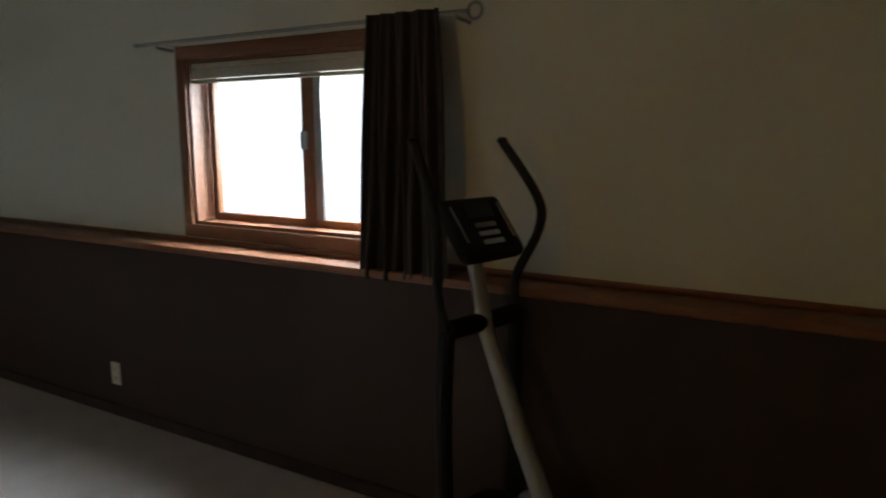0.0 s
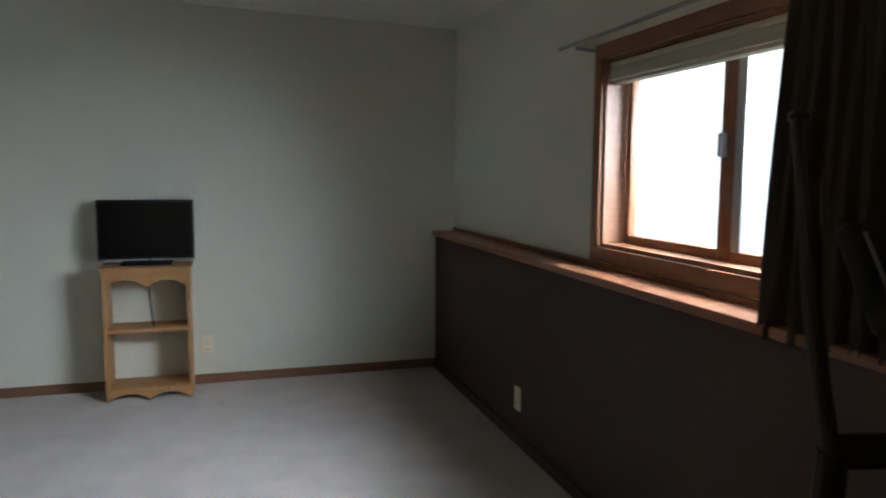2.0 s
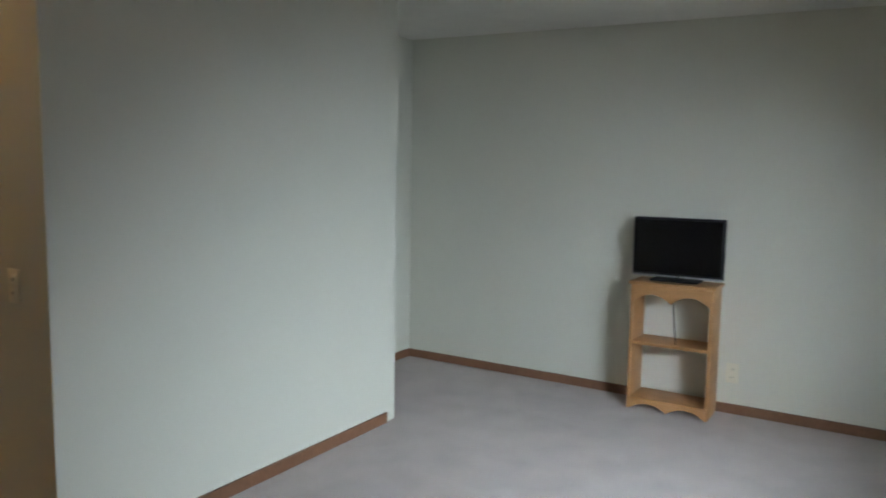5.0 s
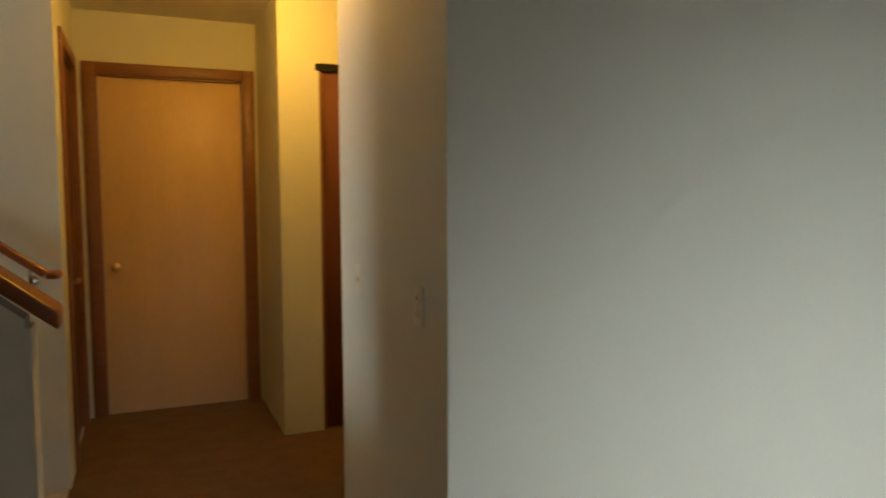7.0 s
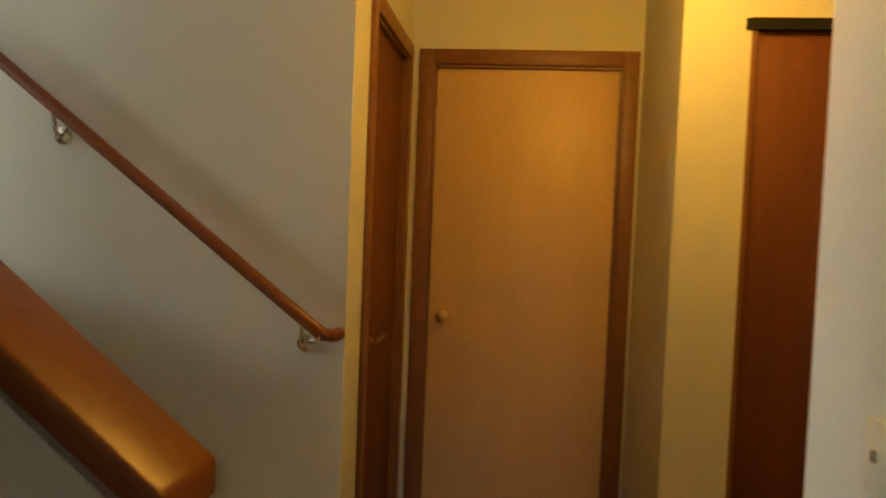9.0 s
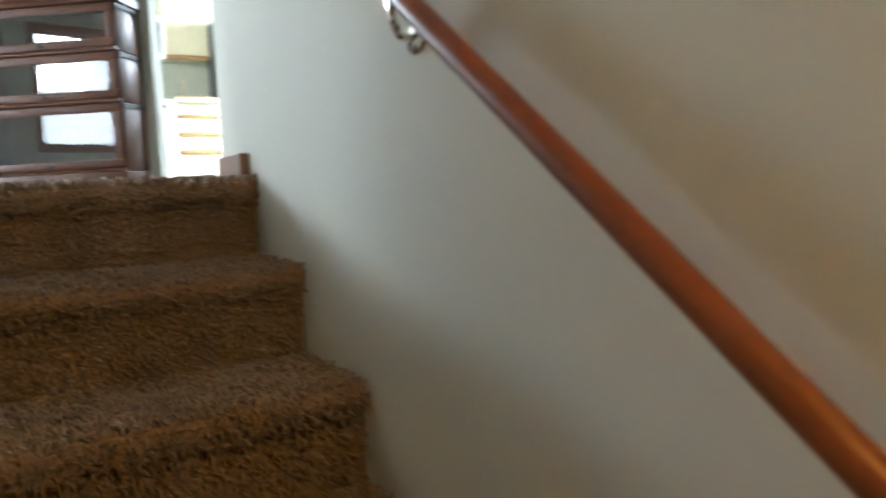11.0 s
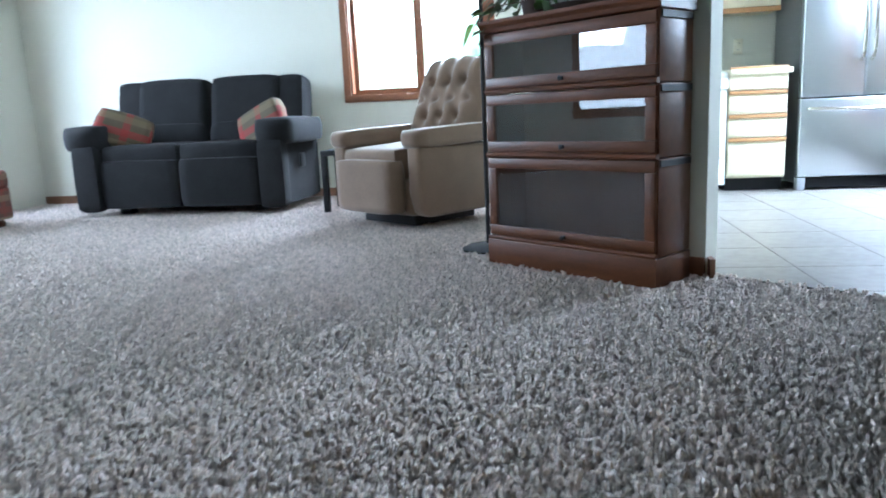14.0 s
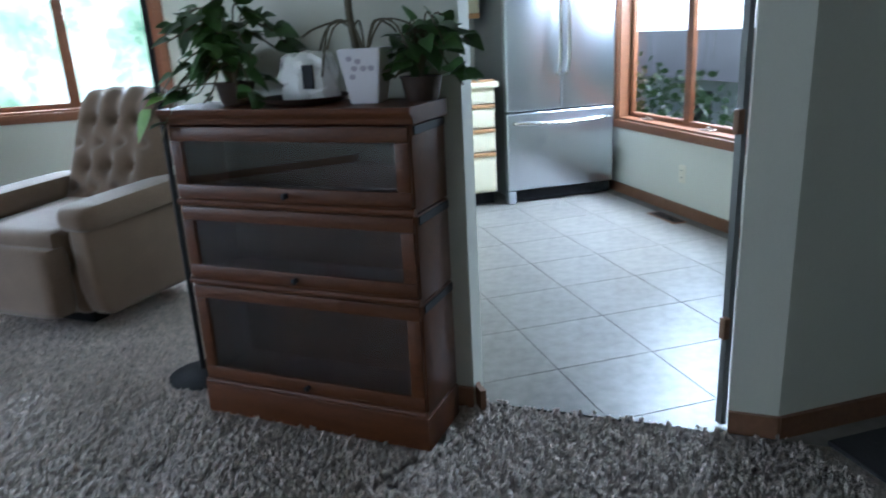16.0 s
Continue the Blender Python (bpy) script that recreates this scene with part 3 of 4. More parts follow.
television(pose(-4.55, 0.635, 0.787, 0, 0, 90))


def wall_plate(name, m, kind, label):
    p = thing(name, m, label, "switch" if kind == "switch" else "outlet", "wall plates")
    part("plate", bx(-0.036, -0.006, -0.06, 0.036, 0.0, 0.06, 0.003), M_PLATE, p)
    if kind == "switch":
        part("toggle", bx(-0.006, -0.016, -0.004, 0.006, -0.005, 0.016, 0.002), M_PLATE, p)
    else:
        for z in (-0.024, 0.024):
            s = part("socket", bx(-0.016, -0.009, z - 0.014, 0.016, -0.005, z + 0.014, 0.003), M_PLATE, p)
            for x in (-0.006, 0.006):
                part("slot", bx(x - 0.0015, -0.0095, z - 0.005, x + 0.0015, -0.0085, z + 0.005), M_BLACK, s)
    return p


wall_plate("wall_outlet", pose(-3.225, 2.45, 0.228), "outlet", "white outlet plate on the brown half wall")
wall_plate("wall_outlet", pose(-4.70, 0.955, 0.245, 0, 0, 90), "outlet", "cream outlet plate beside the television stand")
wall_plate("light_switch", pose(-1.53, -1.48, 1.0, 0, 0, 90), "switch", "cream light switch plate on the hall wall")
wall_plate("light_switch", pose(-1.53, -0.86, 0.99, 0, 0, 90), "blank", "cream wall plate near the corner")
wall_plate("wall_outlet", pose(5.76, -4.75, H + 0.28, 0, 0, 180), "outlet", "cream outlet plate under the kitchen window")
wall_plate("wall_outlet", pose(7.30, -3.55, H + 1.12, 0, 0, -90), "outlet", "cream outlet plate above the kitchen counter")


def curtain(m):
    c = thing("curtain", m, "dark brown heavy curtain gathered at the window's side", "curtain")
    bm = bmesh.new()
    nx, nz, w, h = 60, 24, 0.35, 0.965
    rows = []
    for j in range(nz + 1):
        v = j / nz
        row = []
        for i in range(nx + 1):
            u = i / nx
            spread = 0.88 + 0.30 * v ** 1.6 + 0.04 * math.sin(v * 5)
            x = w * ((u - 0.5) * spread + 0.5) + 0.02 * v
            y = (-0.022 * math.sin(u * 27 + 1.1 * math.sin(v * 3 + u * 4)) - 0.012 * math.sin(u * 61 + 2 * v)) * (0.6 + 0.4 * v) - 0.03 * v
            row.append(bm.verts.new((x, y, -h * v - 0.012 * v * math.sin(u * 5 + 0.6))))
        rows.append(row)
    for a, b in zip(rows, rows[1:]):
        for i in range(nx):
            bm.faces.new((a[i], b[i], b[i + 1], a[i + 1]))
    ob = part("cloth", bm, M_CURTAIN, c, smooth=80)
    sol = ob.modifiers.new("thickness", "SOLIDIFY")
    sol.thickness = 0.006
    return c


curtain(pose(-1.585, 2.47, 1.885))
rod = thing("curtain_rod", pose(0, 2.50, 0), "thin dark metal curtain rod with ring finials", "curtain rod")
part("pole", tube([(-2.88, 0, 1.87), (-1.16, 0, 1.87)], 0.008, 10), M_GREYMETAL, rod)
part("finial", tube([(-2.965, 0, 1.87), (-2.945, 0, 1.87), (-2.91, 0, 1.87), (-2.88, 0, 1.87)], [0.003, 0.011, 0.006, 0.010], 10), M_GREYMETAL, rod)
part("finial", tube([(-1.128 + 0.028 * math.cos(a / 12 * 6.2832), 0, 1.87 + 0.028 * math.sin(a / 12 * 6.2832)) for a in range(13)], 0.006, 8), M_GREYMETAL, rod)
for x in (-2.80, -1.20):
    part("bracket", tube([(x, WY - 2.50, 1.845), (x, 0.0, 1.852), (x, 0.0, 1.878)], 0.007, 8), M_GREYMETAL, rod)

blind = thing("roller_blind", pose(WX0, WY, WZ1), "raised cream window blind with a stack of slats", "blind")
part("head_rail", bx(0.02, 0.01, -0.042, WW - 0.02, 0.05, -0.018, 0.004), M_BLIND, blind)
for k in range(6):
    part("slat", bx(0.022, 0.008, -0.050 - 0.007 * k, WW - 0.022, 0.055, -0.046 - 0.007 * k), M_BLIND, blind)
part("bottom_rail", bx(0.02, 0.006, -0.106, WW - 0.02, 0.057, -0.092, 0.003), M_BLIND, blind)


def elliptical(m):
    e = thing("elliptical_trainer", m, "grey and black elliptical trainer with curved foam handles", "exercise machine")
    part("mast", tube([(0.44, 0, 0.08), (0.20, 0, 0.55), (0.06, 0, 0.85), (0.0, 0, 1.10)], [0.032, 0.030, 0.027, 0.025], 14), M_GREYMETAL, e, "pale grey steel mast")
    face = pose(0.03, 0, 1.165, 0, 52, 0)
    con = part("console", moved(bx(-0.105, -0.135, -0.028, 0.115, 0.135, 0.028, 0.026, 4), face), M_BLACK, e)
    part("display", moved(bx(-0.075, -0.06, 0.026, -0.02, 0.06, 0.031), face), M_SCREEN, con)
    for x in (0.005, 0.035, 0.065):
        part("button", moved(bx(x - 0.008, -0.045, 0.026, x + 0.008, 0.045, 0.032, 0.002), face), M_GREYMETAL, con)
    part("bezel_strip", moved(bx(-0.07, -0.112, 0.026, 0.06, -0.105, 0.030, 0.002), face), M_GREYMETAL, con)
    part("bezel_strip", moved(bx(-0.07, 0.098, 0.026, 0.06, 0.105, 0.030, 0.002), face), M_GREYMETAL, con)
    part("pivot_collar", tube([(0.05, -0.16, 0.87), (0.05, 0.16, 0.87)], 0.03, 14), M_BLACK, e)
    for sgn in (-1, 1):
        part("lower_arm", tube([(0.05, 0.165 * sgn, 0.87), (0.04, 0.17 * sgn, 0.6), (0.06, 0.18 * sgn, 0.22)], 0.026, 10), M_BLACK, e)
        grip = curve_points([(0.05, 0.165 * sgn, 0.85), (0.03, 0.18 * sgn, 0.98), (0.08, 0.235 * sgn, 1.14), (0.07, 0.24 * sgn, 1.25), (-0.05, 0.20 * sgn, 1.43)], 6)
        arm = part("handlebar", tube(grip, 0.016, 10), M_FOAM, e, "black foam covered handlebar")
        part("end_cap", moved(lathe([(0.001, 0), (0.018, 0.0), (0.019, 0.01), (0.012, 0.018), (0.001, 0.019)], 12), pose(-0.05, 0.20 * sgn, 1.425)), M_BLACK, arm)
        part("pedal_rail", tube([(0.06, 0.18 * sgn, 0.22), (0.34, 0.16 * sgn, 0.24), (0.55, 0.13 * sgn, 0.20)], 0.022, 10), M_GREYMETAL, e)
        part("pedal", bx(0.26, 0.16 * sgn - 0.05, 0.25, 0.54, 0.16 * sgn + 0.05, 0.285, 0.01), M_BLACK, e)
    part("flywheel_housing", moved(lathe([(0.001, 0), (0.11, 0.0), (0.125, 0.03), (0.125, 0.09), (0.11, 0.12), (0.001, 0.12)], 32), pose(0.10, 0.06, 0.18, 90)), M_BLACK, e)
    part("frame_beam", tube([(-0.1, 0, 0.08), (0.56, 0, 0.08)], 0.032, 10), M_GREYMETAL, e)
    for x in (-0.12, 0.56):
        part("floor_bar", tube([(x, -0.2, 0.033), (x, 0.2, 0.033)], 0.033, 12), M_BLACK, e)
    return e


elliptical(pose(-0.99, 2.235, 0, 0, 0, -14))

# ---- stairs things ----
SL = 0.80


def slope_rail(y, x0, x1, z0, w, hgt):
    n = 5
    return prism([(x0, z0), (x1, z0 + (x1 - x0) * SL), (x1, z0 + hgt + (x1 - x0) * SL), (x0, z0 + hgt)], "y", y - w / 2, y + w / 2, 0.012, 3)


structure("knee_cap", slope_rail(-1.20, -0.555, 1.36, 0.945, 0.16, 0.055), M_RAIL, "reddish stained wooden cap on the sloping half wall", "trim")
structure("trim_knee_end", bx(-0.485, -1.252, 0, -0.471, -1.148, 0.955), M_WALL, "cream end of the half wall", "trim")
hr = thing("handrail", pose(0, 0, 0), "round reddish wooden handrail on brass wall brackets", "handrail")
rx0, rz0, rx1 = -0.39, 0.988, 1.58
part("rail", tube([(rx0, -2.38, rz0), (rx0 + 0.05, -2.38, rz0 + 0.0367), (rx1, -2.38, rz0 + (rx1 - rx0) * 0.76)], 0.021, 16), M_RAIL, hr)
part("return_end", tube([(rx0, -2.38, rz0 - 0.002), (rx0 - 0.035, -2.385, rz0 - 0.005), (rx0 - 0.04, -2.40, rz0 - 0.005), (rx0 - 0.04, -2.43, rz0 - 0.005)], 0.021, 14), M_RAIL, hr)
for x in (-0.33, 0.47, 1.2):
    z = rz0 + (x - rx0) * 0.76
    b = part("bracket", tube(curve_points([(x, -2.38, z - 0.02), (x, -2.385, z - 0.06), (x, -2.40, z - 0.085), (x, -2.428, z - 0.085)], 5), 0.007, 8), M_CHROME, hr, "shiny metal wall bracket")
    part("rosette", moved(lathe([(0.0, 0), (0.03, 0), (0.028, 0.006), (0.012, 0.012), (0.001, 0.013)], 20), pose(x, -2.43, z - 0.085, -90)), M_CHROME, b)
structure("baseboard_stub", bx(1.55, -1.045, H, 1.795, -1.03, H + 0.075, 0.003), M_BASE, "end of the baseboard at the stair head", "trim")

# ---- living room things ----
def loveseat(m):
    s = thing("loveseat", m, "charcoal suede reclining loveseat with padded arms", "sofa")
    hw = 0.94
    part("base", bx(-hw + 0.10, -0.40, 0.05, hw - 0.10, 0.42, 0.30, 0.04, 3), M_SOFA, s)
    for c in (-0.345, 0.345):
        part("seat_cushion", moved(pillow_mesh(0.70, 0.62, 0.26, 14, 5), pose(c, -0.18, 0.39)), M_SOFA, s, smooth=60)
        part("front_panel", moved(pillow_mesh(0.70, 0.16, 0.36, 14, 6), pose(c, -0.43, 0.23)), M_SOFA, s, smooth=60)
        part("back_cushion", moved(pillow_mesh(0.66, 0.26, 0.56, 16, 4.5), pose(c, 0.22, 0.72, -12)), M_SOFA, s, smooth=60)
        part("lumbar_cushion", moved(pillow_mesh(0.66, 0.2, 0.26, 14, 4), pose(c, 0.12, 0.52, -10)), M_SOFA, s, smooth=60)
    for sg in (-1, 1):
        part("back_wing", moved(pillow_mesh(0.26, 0.26, 0.52, 14, 4), pose(sg * 0.74, 0.24, 0.73, -12, 0, 0)), M_SOFA, s, smooth=60)
        part("arm_body", moved(pillow_mesh(0.20, 0.86, 0.50, 14, 7), pose(sg * 0.79, -0.05, 0.29)), M_SOFA, s, smooth=60)
        part("arm_pad", moved(pillow_mesh(0.33, 0.86, 0.20, 16, 2.7), pose(sg * 0.83, -0.12, 0.575)), M_SOFA, s, smooth=60)
        part("arm_front", moved(pillow_mesh(0.22, 0.14, 0.50, 12, 4), pose(sg * 0.80, -0.47, 0.28)), M_SOFA, s, smooth=60)
    part("back_panel", bx(-0.82, 0.33, 0.10, 0.82, 0.44, 0.88, 0.04, 3), M_SOFA, s)
    for x in (-0.6, 0.6):
        for y in (-0.3, 0.3):
            part("foot", bx(x - 0.05, y - 0.05, 0, x + 0.05, y + 0.05, 0.06, 0.005), M_BLACK, s)
    lev = part("recline_lever", bx(hw - 0.02, -0.22, 0.30, hw, -0.12, 0.40, 0.008), M_BLACK, s, "black plastic recline lever")
    return s


loveseat(pose(6.60, 0.87, H, 0, 0, -90) @ Matrix.Diagonal((0.97, 1, 1.08, 1)))
for x, y, z, ry, rz, lab in ((6.37, 1.46, H + 0.67, 20, -70, "red and tan patchwork pillow against the sofa's arm"), (6.35, 0.24, H + 0.67, -24, -105, "red and tan patchwork pillow leaning on the sofa")):
    p = thing("throw_pillow", pose(x, y, z, -18, ry, rz), lab, "pillow", "sofa pillows")
    part("pillow_cover", pillow_mesh(0.46, 0.15, 0.30, 16, 2.6), M_PILLOW, p, smooth=70)


def recliner(m):
    r = thing("recliner", m, "tan velour recliner with a button-tufted back", "chair")
    part("base", bx(-0.26, -0.26, 0.0, 0.26, 0.28, 0.07, 0.01), M_BLACK, r, "dark swivel base")
    part("seat_body", bx(-0.33, -0.34, 0.07, 0.33, 0.36, 0.30, 0.05, 3), M_TAN, r)
    part("seat_cushion", moved(pillow_mesh(0.56, 0.68, 0.20, 14, 4.5), pose(0, -0.08, 0.41, 3)), M_TAN, r, smooth=60)
    part("footrest", moved(pillow_mesh(0.58, 0.14, 0.34, 14, 5), pose(0, -0.40, 0.26)), M_TAN, r, "pale plush footrest panel", smooth=60)
    for sg in (-1, 1):
        part("side_panel", prism([(-0.33, 0.10), (-0.36, 0.22), (-0.36, 0.52), (0.34, 0.50), (0.44, 0.34), (0.40, 0.16), (0.22, 0.07), (-0.28, 0.07)], "x", sg * 0.38 - 0.06, sg * 0.38 + 0.06, 0.03, 3), M_TAN, r)
        part("arm_pad", moved(pillow_mesh(0.19, 0.74, 0.12, 14, 3.6), pose(sg * 0.37, -0.02, 0.56, 2)), M_TAN, r, smooth=60)
    # tufted back
    n, w, h = 48, 0.68, 0.72
    buttons = []
    for j in range(4):
        for i in range(4 if j % 2 == 0 else 3):
            buttons.append(((i - (1.5 if j % 2 == 0 else 1)) * 0.15, 0.14 + j * 0.125))
    bm = bmesh.new()
    front, rear = [], []
    for j in range(n + 1):
        v = j / n
        fr, rr = [], []
        for i in range(n + 1):
            u = i / n - 0.5
            width = w * (1 - 0.10 * v ** 3)
            x, z = u * width, v * h
            edge = (1 - abs(2 * u) ** 6) * (1 - v ** 9)
            y = -0.11 * edge ** 0.5 if edge > 0 else 0
            for bxp, bz in buttons:
                d2 = (x - bxp) ** 2 + (z - bz) ** 2
                y += 0.045 * math.exp(-d2 / 0.0011)
            y += 0.012 * math.cos(x / 0.15 * 2 * math.pi) * (1 if z > 0.1 else 0)
            zz = z - 0.05 * abs(2 * u) ** 4 * v
            fr.append(bm.verts.new((x, y, zz)))
            rr.append(bm.verts.new((x * 0.98, 0.09 * (1 - abs(2 * u) ** 6) + 0.02, zz)))
        front.append(fr)
        rear.append(rr)
    for g, flip in ((front, False), (rear, True)):
        for j in range(n):
            for i in range(n):
                q = (g[j][i], g[j][i + 1], g[j + 1][i + 1], g[j + 1][i])
                bm.faces.new(q[::-1] if flip else q)
    for j in range(n):
        for i in (0, n):
            bm.faces.new((front[j][i], front[j + 1][i], rear[j + 1][i], rear[j][i]))
    for i in range(n):
        for j in (0, n):
            bm.faces.new((front[j][i], front[j][i + 1], rear[j][i + 1], rear[j][i]))
    bmesh.ops.recalc_face_normals(bm, faces=bm.faces)
    back = part("backrest", moved(bm, pose(0, 0.22, 0.40, -22)), M_TAN, r, smooth=80)
    for bxp, bz in buttons:
        part("button", moved(lathe([(0.0, 0), (0.012, 0), (0.010, 0.006), (0.001, 0.008)], 10), pose(0, 0.22, 0.40, -22) @ pose(bxp, -0.055, bz, 90)), M_TAN, back)
    return r


recliner(pose(5.63, -1.12, H, 0, 0, -128))


def side_table(m):
    t = thing("side_table", m, "small square black side table beside the sofa", "table")
    part("tabletop", bx(0, 0, 0.42, 0.38, 0.34, 0.46, 0.004), M_BLACK, t)
    for x in (0.0, 0.335):
        for y in (0.0, 0.295):
            part("leg", bx(x, y, 0, x + 0.045, y + 0.045, 0.42, 0.003), M_BLACK, t)
    return t


side_table(pose(6.02, -0.66, H))


def bookcase(m):
    b = thing("barrister_bookcase", m, "dark stained barrister bookcase with three glass-fronted sections", "bookcase")
    w, d = 0.86, 0.25
    part("plinth", bx(-0.005, -0.006, 0, w + 0.005, d, 0.115, 0.004), M_DARKWOOD, b)
    secs = ((0.118, 0.49), (0.495, 0.765), (0.77, 1.025))
    for k, (z0, z1) in enumerate(secs):
        part("side_panel", bx(0, 0.012, z0, 0.02, d, z1, 0.003), M_DARKWOOD, b)
        part("side_panel", bx(w - 0.02, 0.012, z0, w, d, z1, 0.003), M_DARKWOOD, b)
        part("back_panel", bx(0.02, d - 0.012, z0, w - 0.02, d, z1), M_DARKWOOD, b)
        part("section_shelf", bx(0.02, 0.014, z0, w - 0.02, d - 0.012, z0 + 0.018), M_DARKWOOD, b)
        part("front_strip", tube([(0.0, 0.006, z0 + 0.004), (w, 0.006, z0 + 0.004)], 0.012, 10), M_DARKWOOD, b)
        f = 0.045
        door = part("door", bx(0.006, 0.0, z0 + 0.018, w - 0.006, 0.018, z0 + 0.018 + f, 0.004), M_DARKWOOD, b)
        part("top_rail", bx(0.006, 0.0, z1 - 0.006 - f, w - 0.006, 0.018, z1 - 0.006, 0.004), M_DARKWOOD, door)
        for x0 in (0.006, w - 0.006 - f):
            part("stile", bx(x0, 0.0, z0 + 0.018 + f, x0 + f, 0.018, z1 - 0.006 - f, 0.003), M_DARKWOOD, door)
        g = part("glass_pane", bx(0.006 + f, 0.008, z0 + 0.018 + f, w - 0.006 - f, 0.012, z1 - 0.006 - f), M_BOOKGLASS, door)
        g.visible_shadow = False
        part("knob", moved(lathe([(0.0, 0), (0.009, 0.0), (0.005, 0.008), (0.011, 0.016), (0.001, 0.02)], 12), pose(w / 2, 0, z0 + 0.04, 90)), M_BLACK, door)
        for x in (-0.004, w + 0.004):
            part("metal_band", bx(x - 0.002, 0.02, z1 - 0.03, x + 0.002, d - 0.01, z1 - 0.006), M_BLACK, b, "black metal joining band")
    part("cornice", prism([(0.0, 1.025), (-0.004, 1.03), (-0.006, 1.045), (-0.022, 1.058), (-0.024, 1.075), (d, 1.075), (d, 1.025)], "x", -0.015, w + 0.015, 0.002, 1), M_DARKWOOD, b)
    return b


BK = pose(4.16, -1.735, H, 0, 0, -128.6)
bookcase(BK)


def leaf_mesh(bm, base, direction, size, droop, roll=0.0):
    """A heart-shaped leaf, folded along its rib."""
    d = Vector(direction).normalized()
    side = d.cross(Vector((0, 0, 1)))
    side = side.normalized() if side.length > 1e-4 else Vector((1, 0, 0))
    up = side.cross(d)
    side = (side * math.cos(roll) + up * math.sin(roll)).normalized()
    up = side.cross(d)
    prof = ((0.0, 0.02), (0.12, 0.33), (0.3, 0.42), (0.55, 0.34), (0.8, 0.16), (1.0, 0.0))
    rows = []
    for u, hw in prof:
        c = Vector(base) + d * (u * size) - Vector((0, 0, 1)) * (droop * size * u * u)
        rows.append((bm.verts.new(c - side * hw * size + up * hw * size * 0.25), bm.verts.new(c), bm.verts.new(c + side * hw * size + up * hw * size * 0.25)))
    for a, b in zip(rows, rows[1:]):
        bm.faces.new((a[0], a[1], b[1], b[0]))
        bm.faces.new((a[1], a[2], b[2], b[1]))


def pothos(m, stems, rnd, trail=False):
    p = thing("pothos_plant", m, "leafy green trailing pothos in a dark pot on the bookcase", "plant")
    pot = part("pot", lathe([(0.045, 0), (0.05, 0.01), (0.06, 0.06), (0.064, 0.07), (0.056, 0.07), (0.053, 0.06), (0.001, 0.06)], 24), M_CLAY, p)
    part("soil", lathe([(0.053, 0.055), (0.053, 0.064), (0.001, 0.066)], 20), M_SOIL, pot)
    sb = bmesh.new()
    lb, yb = bmesh.new(), bmesh.new()
    for k, (ax, ay, hgt, fall) in enumerate(stems):
        tip = Vector((ax, ay, hgt))
        pts = curve_points([(0, 0, 0.06), (ax * 0.3, ay * 0.3, 0.10 + hgt * 0.7), (ax * 0.7, ay * 0.7, hgt * 1.05), (ax, ay, hgt - fall)], 5)
        tube(pts, 0.003, 5, sb)
        for i in range(4, len(pts), 3):
            out = Vector((ax + rnd.uniform(-0.15, 0.15), ay + rnd.uniform(-0.15, 0.15), rnd.uniform(-0.1, 0.12)))
            leaf_mesh(yb if (k * 3 + i) % 9 == 0 else lb, pts[i], out, rnd.uniform(0.055, 0.10), rnd.uniform(0.1, 0.6), rnd.uniform(-0.7, 0.7))
    if trail:
        tube(curve_points([(-0.02, -0.02, 0.07), (-0.16, -0.08, 0.06), (-0.235, -0.12, 0.0), (-0.25, -0.13, -0.04)], 5), 0.003, 5, sb)
        leaf_mesh(yb, (-0.245, -0.125, 0.0), (-0.35, -0.25, -0.75), 0.11, 0.1, 0.5)
        leaf_mesh(yb, (-0.18, -0.10, 0.03), (-0.2, -0.5, 0.1), 0.09, 0.4, 0.2)
    part("young_foliage", yb, M_LEAFY, p, "bright young leaves", smooth=60)
    part("stem", sb, M_STEM, p)["kind"] = "stuff"
    part("foliage", lb, M_LEAF, p, smooth=60)
    return p


rnd = random.Random(4)
TOPZ = 1.076
stems = [(rnd.uniform(-0.20, 0.20), rnd.uniform(-0.12, 0.12), rnd.uniform(0.03, 0.27), rnd.uniform(0, 0.05)) for _ in range(30)] + [(-0.23, -0.13, 0.10, 0.10), (-0.20, -0.15, 0.06, 0.16), (-0.21, -0.02, 0.09, 0.06)]
pothos(BK @ pose(0.20, 0.12, TOPZ), stems, rnd, True)


